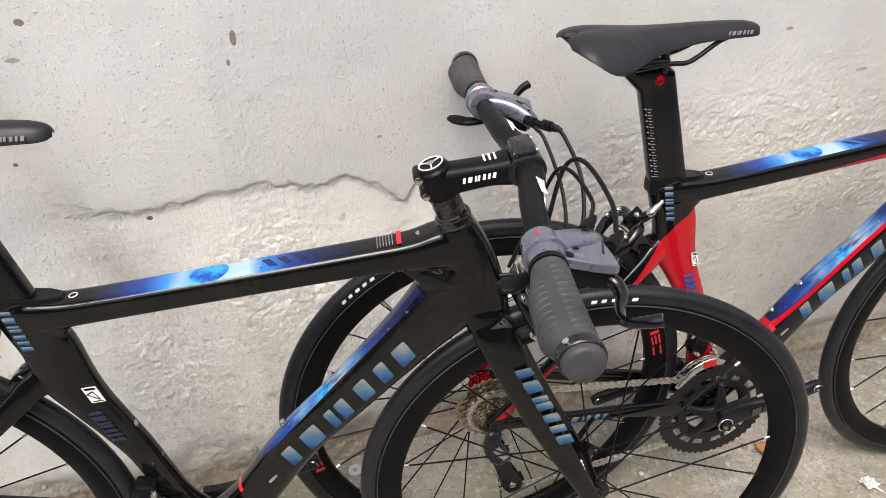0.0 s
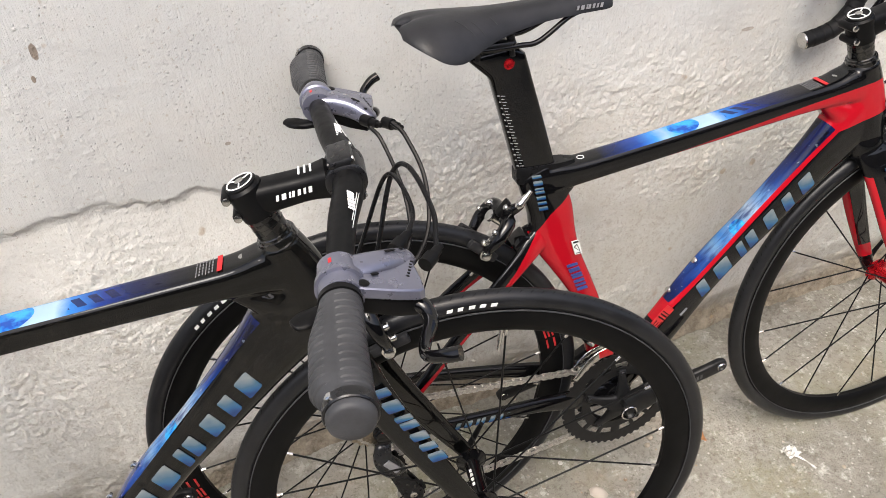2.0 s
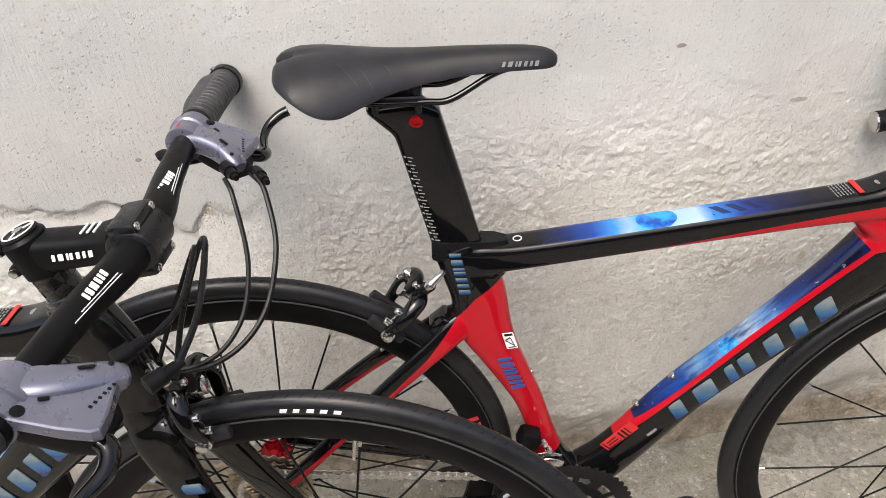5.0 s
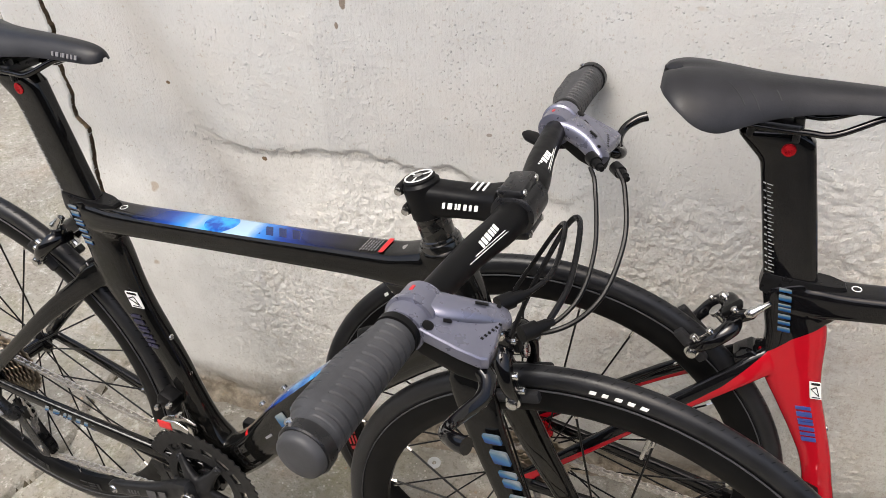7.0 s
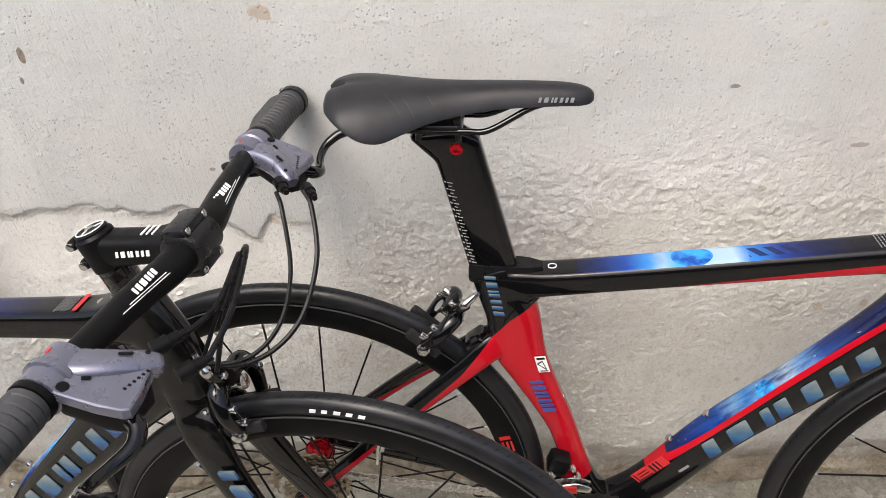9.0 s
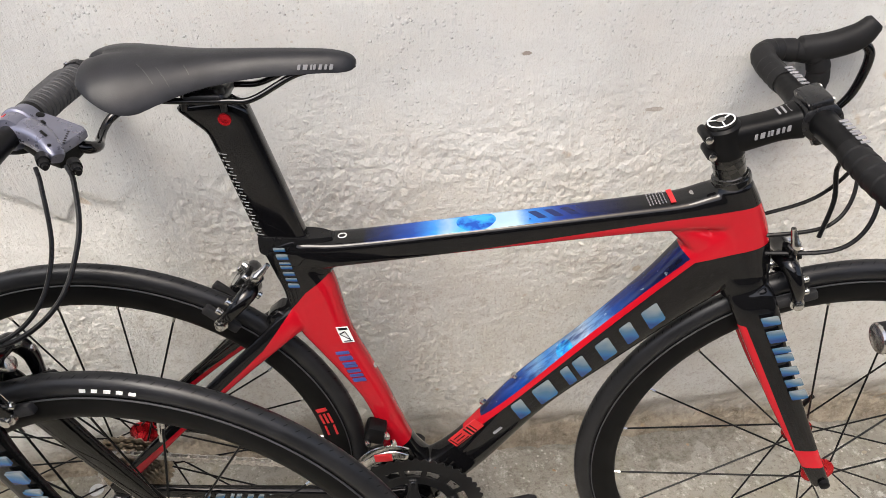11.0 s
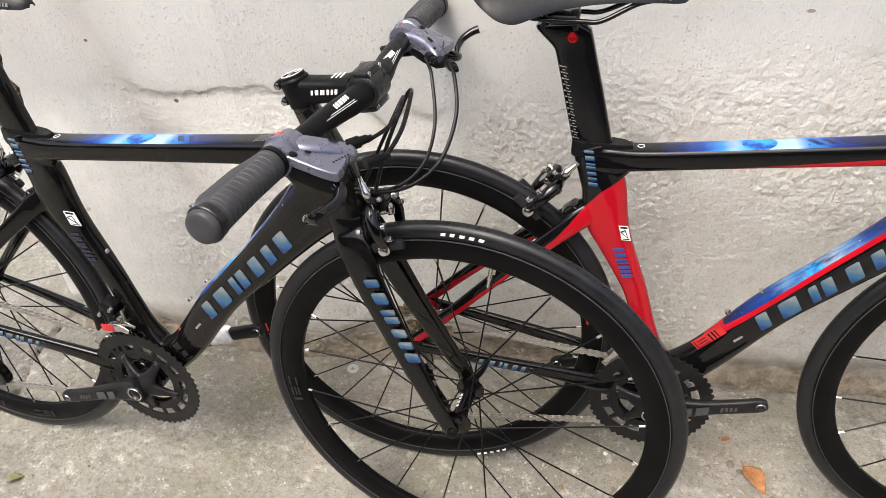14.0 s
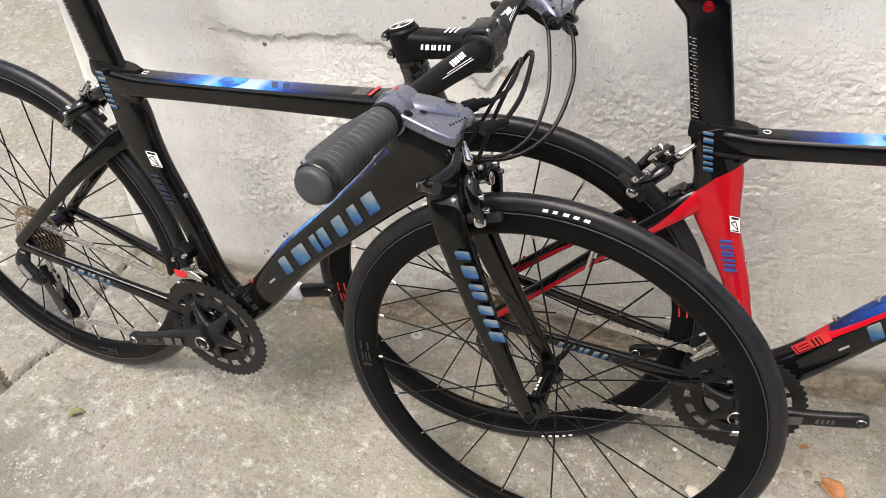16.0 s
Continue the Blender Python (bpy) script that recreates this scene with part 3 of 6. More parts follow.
def build_wall():
    xs = np.concatenate([np.linspace(WALL_LEFT, -0.062, 16)[:-1], np.linspace(-0.062, -0.012, 60)[:-1], np.linspace(-0.012, 2.2, 900)[:-1], np.linspace(2.2, WALL_RIGHT, 60)])
    zs = np.concatenate([np.linspace(-0.03, 1.10, 450)[:-1], np.linspace(1.10, WALL_TOP, 40)])
    X, Z = np.meshgrid(xs, zs, indexing="ij")
    verts = np.stack([X, wall_face(X, Z), Z], -1).reshape(-1, 3)
    faces = [tuple(f) for f in sheet(xs, zs)]
    n, m = len(xs), len(zs)
    back = len(verts)
    rim = [i * m for i in range(n)] + [(n - 1) * m + j for j in range(1, m)] + [i * m + m - 1 for i in range(n - 2, -1, -1)] + [j for j in range(m - 2, 0, -1)]
    verts = np.vstack([verts, verts[rim] * (1, 0, 1) + (0, 0.24, 0)])
    k = len(rim)
    faces += [(rim[i], rim[(i + 1) % k], back + (i + 1) % k, back + i) for i in range(k)] + [tuple(back + i for i in range(k))]
    me = bpy.data.meshes.new("wall_north")
    me.from_pydata(verts.tolist(), [], [list(map(int, f)) for f in faces])
    me.materials.append(PLASTER)
    # brown of the crack's sides, painted darker for the shade in its depth
    me.materials.append(simple("crack_shade_and_dirt", (0.10, 0.075, 0.05), 0.95, vary=0.5, scale=120, spec=0.1))
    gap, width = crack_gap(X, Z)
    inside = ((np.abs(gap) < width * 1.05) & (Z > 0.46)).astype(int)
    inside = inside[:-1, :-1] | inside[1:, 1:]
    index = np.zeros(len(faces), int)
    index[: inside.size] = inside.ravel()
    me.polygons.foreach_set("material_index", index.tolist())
    me.validate()
    me.shade_smooth()
    me.set_sharp_from_angle(angle=radians(60))
    return tagged(new("wall_north", me), "old white limewashed plaster wall, flaked and stained", "wall", kind="structure")


GROUND_CRACK = ((-0.342, -0.555), (-0.257, -0.435), (-0.239, -0.365), (-0.222, -0.285), (-0.2, -0.245), (-0.19, -0.175), (-0.212, -0.055), (-0.194, 0.085))


def ground_crack(x, y):
    """Distance from the nearest of the ragged cracks."""
    d = np.full(np.shape(x), 9.0)
    for (ax, ay), (bx, by) in [*zip(GROUND_CRACK[:-1], GROUND_CRACK[1:]), ((-0.239, -0.365), (-0.362, -0.295)), ((-0.362, -0.295), (-0.542, -0.265))]:
        t = np.clip(((x - ax) * (bx - ax) + (y - ay) * (by - ay)) / ((bx - ax) ** 2 + (by - ay) ** 2), 0, 1)
        d = np.minimum(d, np.hypot(x - ax - t * (bx - ax), y - ay - t * (by - ay)))
    return d + 0.006 * rough_field(x, y, 30.0, 4, 151)


def ground_height(x, y):
    z = 0.0035 * rough_field(x, y, 3.0, 3, 131) + 0.0016 * rough_field(x, y, 24.0, 4, 141, 0.6)
    d = ground_crack(x, y)
    return z - 0.004 - 0.022 * np.exp(-((d / 0.0055) ** 2))


def build_ground():
    def steps(lo, a, b, hi, fine):
        far = np.geomspace(1, 1 + (hi - b), 26)[1:] - 1 + b
        near = a - (np.geomspace(1, 1 + (a - lo), 26)[1:] - 1)
        return np.concatenate([near[::-1], np.linspace(a, b, fine), far])

    xs, ys = steps(-60, -0.7, 2.7, 60, 560), steps(-60, -1.0, 0.6, 60, 270)
    X, Y = np.meshgrid(xs, ys, indexing="ij")
    Z = ground_height(X, Y)
    me = bpy.data.meshes.new("ground")
    me.from_pydata(np.stack([X, Y, Z], -1).reshape(-1, 3).tolist(), [], sheet(xs, ys).tolist())
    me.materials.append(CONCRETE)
    # shade down in the cracks, put in as a dark colour on their faces
    me.materials.append(simple("ground_crack_shade", (0.075, 0.065, 0.045), 0.95, vary=0.5, scale=120, spec=0.1))
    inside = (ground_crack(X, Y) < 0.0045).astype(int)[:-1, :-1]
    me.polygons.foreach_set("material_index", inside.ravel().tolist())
    me.shade_smooth()
    return tagged(new("ground", me), "worn grey concrete ground with cracks and grit", "ground", kind="structure")


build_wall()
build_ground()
# unseen wall, added so that the glossy black parts reflect something dark
south = Shape().block((1.0, -3.6, 0.95), (18.0, 0.24, 2.0), soft=0.1).object("unseen_wall_south", FAR_PLASTER)
tagged(south, "plain dark grey wall, unseen, added to darken reflections", "wall", kind="structure")


# ---- bicycles: x ahead, y to the rider's left, z up, from the ground under the rear axle ----
R_WHEEL, WHEELBASE = 0.335, 0.968
BB = np.array((0.400, 0.0, 0.268))
HEAD = np.array((0.765, 0.0, 0.785))
STEER = np.array((-math.cos(radians(70)), 0, math.sin(radians(70))))
FRONT = np.array((WHEELBASE, 0, R_WHEEL))
REAR = np.array((0.0, 0, R_WHEEL))


def side_marks(origin, along, up, boxes, y, slant=0.25):
    """Slanted blocks on a face that looks to the rider's right: boxes of start, length, bottom, height along the line."""
    o, a, u = (np.asarray(v, float) for v in (origin, along, up))
    quads = []
    for s, w, b, h in boxes:
        yy = y(s + w / 2) if callable(y) else y
        p = [o + a * (s + e + slant * f) + u * f + (0, yy, 0) for e, f in ((0, b), (w, b), (w, b + h), (0, b + h))]
        quads.append(p)
    return flat_marks(quads, (0, -0.0006, 0))


WORD = ((0, 0.95), (1.05, 1.25), (2.4, 0.45), (2.95, 0.95), (4.0, 0.95), (5.05, 0.85), (6.0, 1.0))


def emblem_row(origin, along, up, width, height, lift, mat, parent, label=""):
    """A row of plain slanted bars with cut corners, of uneven width, in place of a maker's mark."""
    a, u = unit(along), unit(up)
    s = width / 7.2
    for k, (x, w) in enumerate(WORD):
        o = np.asarray(origin, float) + a * x * s
        wide = w * s * (0.56, 0.66, 0.80, 0.52, 0.62, 0.58, 0.66)[k]
        outline = ((0.10, 0.0), (0.90, 0.0), (1.0, 0.06), (1.0, 0.94), (0.90, 1.0), (0.10, 1.0), (0.0, 0.94), (0.0, 0.06))
        bar = [o + a * (c * wide + 0.25 * height * f) + u * height * f for c, f in outline]
        flat_marks([bar], lift).object("mark", mat, parent, label if k == 0 else "")


def build_wheel(bike, front, hub_mat, spokes, mark, word_at, rim_at, valve_at):
    c = FRONT if front else REAR
    wheel = Shape().lathe(c - (0, 0.0, 0), (0, 1, 0), [(-0.0098, 0.3135), (-0.0110, 0.3095), (-0.0122, 0.301), (-0.0115, 0.291), (-0.0085, 0.281), (-0.004, 0.2765), (0.004, 0.2765), (0.0085, 0.281),
        (0.0115, 0.291), (0.0122, 0.301), (0.0110, 0.3095), (0.0098, 0.3135)], 96, closed=True).object("wheel", RIM_CARBON, bike, "front wheel with deep black rim" if front else "rear wheel with deep black rim", 30)
    prof = [(0.0118 * math.cos(a), 0.3215 + 0.0137 * math.sin(a)) for a in np.linspace(radians(-65), radians(245), 17)]
    tyre = Shape().lathe(c, (0, 1, 0), prof, 128, closed=True).object("tyre", TYRE_RUBBER, wheel, "slick black road tyre", 60)
    # seam line and the small tread cuts on both shoulders
    cuts = Shape()
    for i in range(150):
        for side in (-1, 1):
            a0 = i * 2 * math.pi / 150 + (0.02 if side > 0 else 0)
            p = []
            for r, y, da in ((0.3352, 0.0025, 0), (0.3338, 0.0058, 0.010)):
                for e in (-0.0022, 0.0022):
                    a = a0 + da + e
                    p.append((c[0] + r * math.cos(a), side * y, c[2] + r * math.sin(a)))
            cuts.add([p[0], p[1], p[3], p[2]], [(0, 1, 2, 3)])
    cuts.object("tread", MATT_BLACK, tyre)
    for side in (-1, 1):
        Shape().lathe(c, (0, side, 0), [(0.0108, 0.3110), (0.0124, 0.3113), (0.0124, 0.3122), (0.0108, 0.3126)], 96, closed=True).object("bead_line", BEAD_GREY, tyre)
    # tyre lettering as plain marks
    quads = []
    for base in [radians(w) for w in word_at]:
        for k, w in enumerate((0.9, 0.8, 0.95, 0.9, 0.95)):
            a0 = base - 0.041 * k
            quads += [[(c[0] + r * math.cos(a), -0.0112 - (0.328 - r) * 0.02, c[2] + r * math.sin(a)) for a, r in ((a0, 0.3200), (a0 - 0.024 * w, 0.3200), (a0 - 0.024 * w - 0.004, 0.3245), (a0 - 0.004, 0.3245))]]
    for q in quads:
        flat_marks([q], (0, -0.0008, 0)).object("lettering", WHITE_INK, tyre)
    for at in rim_at:
        quads = []
        for k, (r0, r1, w) in enumerate(((0.2865, 0.2895, 3.6), (0.2985, 0.3015, 3.6), (0.2865, 0.2895, 3.6), (0.2925, 0.2955, 3.6), (0.2985, 0.3015, 3.6), (0.2865, 0.3015, 1.2))):
            a0 = radians(at + (0, 0, 4.5, 4.5, 4.5, 9.0)[k])
            a1 = a0 + radians(w)
            quads.append([(c[0] + r * math.cos(a), -0.0124 if r > 0.298 else -0.0119, c[2] + r * math.sin(a)) for a, r in ((a0, r0), (a1, r0), (a1, r1), (a0, r1))])
        flat_marks(quads, (0, -0.0008, 0)).object("rim_mark", mark, wheel)
    half = 0.036 if front else 0.03
    left, right = 0.036, (0.036 if front else 0.018)
    hub_profile = [(-right - 0.014, 0.007), (-right - 0.012, 0.011), (-right - 0.004, 0.013), (-right - 0.003, 0.0225), (-right, 0.0225), (-right + 0.006, 0.012), (0, 0.0105), (left - 0.006, 0.012),
                   (left, 0.0225), (left + 0.003, 0.0225), (left + 0.004, 0.013), (left + 0.012, 0.011), (left + 0.014, 0.007)]
    hub = Shape().lathe(c, (0, 1, 0), hub_profile, 28).object("hub", hub_mat, wheel)
    for y in (-0.012, -0.004, 0.004, 0.011) if front and hub_mat is not RED_ALLOY else ():
        q = np.array((-0.55, 0, 0.83))
        Shape().block(c + q * 0.0121 + (0, y, 0), (0.0042, 0.005, 0.0008), np.cross(q, (0, 1, 0)), (0, 1, 0)).object("mark", WHITE_INK, hub)
    skewer = Shape().lathe(c, (0, 1, 0), [(-0.066, 0.004), (-0.065, 0.0068), (-0.058, 0.008), (-0.0535, 0.0085), (-0.053, 0.0025), (0.053, 0.0025), (0.0535, 0.0085), (0.060, 0.0085), (0.066, 0.005)], 18)
    skewer.pipe([(c[0] + 0.0, 0.061, c[2]), (c[0] + 0.012, 0.066, c[2] + 0.018), (c[0] + 0.022, 0.062, c[2] + 0.045)], [0.005, 0.0045, 0.0035])
    skewer.object("skewer", MATT_BLACK if front else hub_mat, wheel)
    thread, tip = Shape(), Shape()
    thread.pipe([(0, 0, 0), (0, 0, 1)], 0.00135, 6, smooth=False)
    tip.pipe([(0, 0, 0), (0, 0, 0.011)], 0.0021, 6, smooth=False)
    first = None
    for i in range(spokes):
        a = 2 * math.pi * (i + 0.5) / spokes
        side = 1 if i % 2 else -1
        turn = (1 if (i // 2) % 2 else -1) * radians(48)
        y = left if side > 0 else -right
        p0 = np.array((c[0] + 0.0175 * math.cos(a + turn), y, c[2] + 0.0175 * math.sin(a + turn)))
        p1 = np.array((c[0] + 0.278 * math.cos(a), 0.002 * side, c[2] + 0.278 * math.sin(a)))
        way = Vector(p1 - p0)
        m = Matrix.Translation(p0) @ way.to_track_quat("Z", "Y").to_matrix().to_4x4()
        if first is None:
            first = (thread.object("spoke", MATT_BLACK, wheel), tip.object("nipple", STEEL, wheel))
            first[0].matrix_local = m @ Matrix.Diagonal((1, 1, way.length, 1))
            first[1].matrix_local = Matrix.Translation(p1 - np.array(way.normalized()) * 0.010) @ way.to_track_quat("Z", "Y").to_matrix().to_4x4()
        else:
            shared("spoke", first[0].data, wheel, m @ Matrix.Diagonal((1, 1, way.length, 1)))
            shared("nipple", first[1].data, wheel, Matrix.Translation(p1 - np.array(way.normalized()) * 0.010) @ way.to_track_quat("Z", "Y").to_matrix().to_4x4())
    a = radians(valve_at)
    v0, v1 = (np.array((c[0] + r * math.cos(a), 0, c[2] + r * math.sin(a))) for r in (0.277, 0.242))
    valve = Shape().pipe([v0, v0 * 0.35 + v1 * 0.65], 0.003, 8, smooth=False).pipe([v0 * 0.35 + v1 * 0.65, v1], 0.0022, 8, smooth=False)
    valve.object("valve", STEEL, wheel)
    return wheel


def toothed(radius, teeth, inner, depth=0.0035, thick=0.0022):
    """The outline of a sprocket as outer and inner loops in x and z."""
    n = teeth * 4
    th = np.arange(n) * 2 * np.pi / n
    r = radius + depth * np.where(np.arange(n) % 4 < 2, 0.5, -0.5)
    outer = np.stack([r * np.cos(th), 0 * th, r * np.sin(th)], 1)
    hole = np.stack([inner * np.cos(th), 0 * th, inner * np.sin(th)], 1)
    a, b = np.array((0, thick / 2, 0)), np.array((0, -thick / 2, 0))
    return [outer + a, outer + b, hole + b, hole + a]


def build_crankset(bike, turn, bb):
    y0 = -0.044
    a = radians(turn)
    crank = Shape().loft([r + bb + (0, y0, 0) for r in toothed(0.101, 50, 0.0800)], closed=True)
    rim = np.linspace(0, 2 * np.pi, 60, endpoint=False)
    band = [np.stack([r * np.cos(rim), 0 * rim + d, r * np.sin(rim)], 1) + bb + (0, y0, 0) for r, d in ((0.0675, 0.0011), (0.0675, -0.0011), (0.0525, -0.0011), (0.0525, 0.0011))]
    crank.loft(band, closed=True)
    for k in range(15):
        b = a + 2 * math.pi * (k + 0.5) / 15
        e = np.array((math.cos(b), 0, math.sin(b)))
        crank.block(bb + e * 0.074 + (0, y0, 0), (0.020, 0.0020, 0.016 if k % 3 == 1 else 0.008), e)
    crank = crank.object("chainring", CRANK_BLACK, bike, "large black toothed chainring", 25)
    Shape().loft([r + bb + (0, y0 + 0.008, 0) for r in toothed(0.0695, 34, 0.050)], closed=True).object("inner_chainring", CRANK_BLACK, crank)
    web = []
    for k in range(5):
        e = np.array((math.cos(a + 2 * math.pi * k / 5), 0, math.sin(a + 2 * math.pi * k / 5)))
        web.append(("spider_arm", [(*(bb + (0, y0 - 0.013, 0)), 0.020, 0.040), (*(bb + e * 0.024 + (0, y0 - 0.011, 0)), 0.014, 0.026), (*(bb + e * 0.045 + (0, y0 - 0.006, 0)), 0.010, 0.015), (*(bb + e * 0.063 + (0, y0 - 0.002, 0)), 0.007, 0.015)], 3.0, ""))
        if k:
            bolt = Shape().lathe(bb + e * 0.0585 + (0, y0 - 0.002, 0), (0, -1, 0), [(0, 0.0046), (0.0050, 0.0046), (0.0060, 0.0036), (0.0045, 0.002)], 12)
            bolt.object("bolt", GREY_ALLOY, crank)
    merge_tubes(web, CRANK_BLACK, crank, 9)
    for sign, y, name in ((1, -0.066, "crank_arm"), (-1, 0.066, "crank_arm")):
        e = np.array((math.cos(a), 0, math.sin(a))) * sign
        s = 1 if y < 0 else -1
        arm = Shape()
        st = [(0.0, -0.004, 0.022, 0.050), (0.03, -0.001, 0.020, 0.044), (0.085, -0.006, 0.016, 0.027), (0.14, -0.010, 0.014, 0.025), (0.168, -0.011, 0.013, 0.026), (0.1785, -0.011, 0.012, 0.018)]
        pts = [(*(bb + e * d + (0, y + s * dy, 0)), w, h) for d, dy, w, h in st]
        arm = arm.bar(pts, 16, 3.4, 5).object(name, CRANK_BLACK, crank)
        Shape().lathe(bb + (0, y, 0), (0, -s, 0), [(0.010, 0.0118), (0.014, 0.0142), (0.0165, 0.0142), (0.0175, 0.0132), (0.0168, 0.0116), (0.010, 0.0112)], 26, closed=True).object("axle_ring", STEEL if s > 0 else ALLOY_BLACK, arm, "silver ring")
        Shape().lathe(bb + e * 0.1695 + (0, y - s * 0.0195, 0), (0, s, 0), [(0.0015, 0.0078), (0.0, 0.0068), (0.006, 0.0066), (0.012, 0.0066), (0.017, 0.0068), (0.016, 0.0078)], 20, closed=True).object("pedal_hole", STEEL, arm, "threaded pedal eye of bare steel")
        if s > 0:
            n = np.array((-e[2], 0, e[0]))
            marks = side_marks(bb + e * 0.05, e, n, [(0.0, 0.016, -0.008, 0.016), (0.022, 0.020, -0.008, 0.016), (0.06, 0.004, -0.004, 0.008), (0.067, 0.004, -0.004, 0.008), (0.074, 0.004, -0.004, 0.008), (0.081, 0.004, -0.004, 0.008)], lambda q: y - 0.0145 - 0.02 * q)
            marks.object("mark", CRANK_INK, arm)
    Shape().lathe(bb, (0, 1, 0), [(-0.058, 0.012), (-0.042, 0.0125), (-0.04, 0.021), (0.04, 0.021), (0.042, 0.0125), (0.06, 0.012)], 24).object("axle", ALLOY_BLACK, crank)
    return crank


def build_drivetrain(bike, bb):
    cass = None
    for k, (teeth, r) in enumerate(((28, 0.0575), (24, 0.0495), (21, 0.0435), (19, 0.0395), (17, 0.0355), (15, 0.0315), (13, 0.0275), (11, 0.0235))):
        s = Shape().loft([p + REAR + (0, -0.0215 - 0.0042 * k, 0) for p in toothed(r, teeth, r * (0.62 if k < 4 else 0.5))], closed=True)
        ob = s.object("cassette" if cass is None else "sprocket", SPROCKET_STEEL, bike if cass is None else cass, "stack of brown-tinted steel sprockets" if cass is None else "", 25)
        cass = cass or ob
    Shape().lathe(REAR, (0, -1, 0), [(0.018, 0.0165), (0.053, 0.0165), (0.0545, 0.012)], 20).object("lockring", ALLOY_BLACK, cass)
    # the chain: upper run, lower run by the two small wheels, and the arcs on the sprockets
    jock1, jock2 = np.array((0.012, -0.041, 0.252)), np.array((0.036, -0.043, 0.178))
    way = []
    for a in np.linspace(95, -85, 14):
        way.append(bb + (0.0695 * math.cos(radians(a)), -0.036, 0.0695 * math.sin(radians(a))))
    way.append(bb + (-0.03, -0.036, -0.064))
    way += [jock2 + (0.022 * math.cos(radians(a)), 0, 0.022 * math.sin(radians(a))) for a in np.linspace(-80, -230, 6)]
    way += [jock1 + (0.022 * math.cos(radians(a)), 0, 0.022 * math.sin(radians(a))) for a in np.linspace(-40, 60, 5)]
    way += [REAR + (0.0395 * math.cos(radians(a)), -0.0345, 0.0395 * math.sin(radians(a))) for a in np.linspace(-70, -262, 10)]
    way.append(way[0])
    way = np.array(way)
    seg = np.linalg.norm(np.diff(way, axis=0), axis=1)
    far = np.concatenate([[0], np.cumsum(seg)])
    count = int(far[-1] / 0.0127)
    at = np.stack([np.interp(np.linspace(0, far[-1], count, endpoint=False), far, way[:, i]) for i in range(3)], 1)
    chain = Shape()
    for i in range(count):
        p, q = at[i], at[(i + 1) % count]
        t = unit(q - p)
        n = np.array((-t[2], 0, t[0]))
        w = 0.0031 if i % 2 else 0.0022
        for side in (-1, 1):
            loop = []
            for d, h in ((-0.004, 0), (-0.0028, 0.0036), (0.001, 0.0042), (0.0063, 0.0029), (0.0116, 0.0042), (0.0155, 0.0036), (0.0167, 0), (0.0155, -0.0036), (0.0116, -0.0042), (0.0063, -0.0029), (0.001, -0.0042), (-0.0028, -0.0036)):
                loop.append(p + t * d + n * h + (0, side * w, 0))
            loop = np.array(loop)
            chain.loft([loop, loop + (0, side * 0.001, 0)])
        chain.lathe(p - (0, 0.0042, 0), (0, 1, 0), [(0, 0.0022), (0.0084, 0.0022)], 8)
    chain.object("chain", CHAIN_STEEL, bike, "steel roller chain", 30)
    # rear derailleur
    rd = Shape().bar([(-0.004, -0.062, 0.318, 0.016, 0.024), (-0.008, -0.068, 0.295, 0.018, 0.030), (0.004, -0.066, 0.270, 0.022, 0.034), (0.014, -0.058, 0.252, 0.020, 0.028)], 16, 3).object("rear_derailleur", GREY_ALLOY, bike, "black rear derailleur with long cage")
    for y in (-0.052, -0.034):
        Shape().bar([(*(jock1 + (-0.008, 0, 0.014))[[0]], y, jock1[2] + 0.014, 0.0025, 0.030), (jock1[0] + 0.006, y, jock1[2] - 0.03, 0.0025, 0.026), (jock2[0], y, jock2[2], 0.0025, 0.034), (jock2[0] + 0.006, y, jock2[2] - 0.018, 0.0025, 0.02)], 12, 4, 4).object("cage_plate", ALLOY_BLACK, rd)
    for j in (jock1, jock2):
        Shape().loft([p + j for p in toothed(0.0205, 11, 0.006, 0.005, 0.0075)], closed=True).object("jockey_wheel", MATT_BLACK, rd)
        Shape().lathe(j - (0, 0.0125, 0), (0, 1, 0), [(0, 0.004), (0.001, 0.0062), (0.018, 0.0062)], 12).object("bolt", STEEL, rd)
    Shape().block((0.004, -0.0785, 0.285), (0.030, 0.003, 0.012), (0.6, 0, -0.8)).object("plate", GREY_INK, rd)
    # front derailleur
    f0 = bb + (-0.038, -0.040, 0.118)
    fd = Shape().bar([(f0[0] - 0.046, -0.032, f0[2] - 0.050, 0.003, 0.010), (f0[0] - 0.02, -0.032, f0[2] - 0.020, 0.003, 0.014), (f0[0] + 0.01, -0.032, f0[2] - 0.008, 0.003, 0.014), (f0[0] + 0.032, -0.032, f0[2] - 0.012, 0.003, 0.010)], 12, 4, 5)
    fd.bar([(f0[0] - 0.046, -0.047, f0[2] - 0.050, 0.0025, 0.010), (f0[0] - 0.02, -0.047, f0[2] - 0.018, 0.0025, 0.015), (f0[0] + 0.01, -0.047, f0[2] - 0.004, 0.0025, 0.016), (f0[0] + 0.032, -0.047, f0[2] - 0.008, 0.0025, 0.010)], 12, 4, 5)
    fd = fd.object("front_derailleur", STEEL, bike, "front derailleur with steel cage")
    Shape().block(f0 + (-0.012, 0.014, 0.022), (0.028, 0.026, 0.030), (0.9, 0, -0.3), soft=0.5).object("link_body", MATT_BLACK, fd)
    Shape().block(f0 + (0.0, -0.0165, 0.002), (0.024, 0.002, 0.013), (0.96, 0, 0.1)).object("plate", RED_INK, fd, "red label")
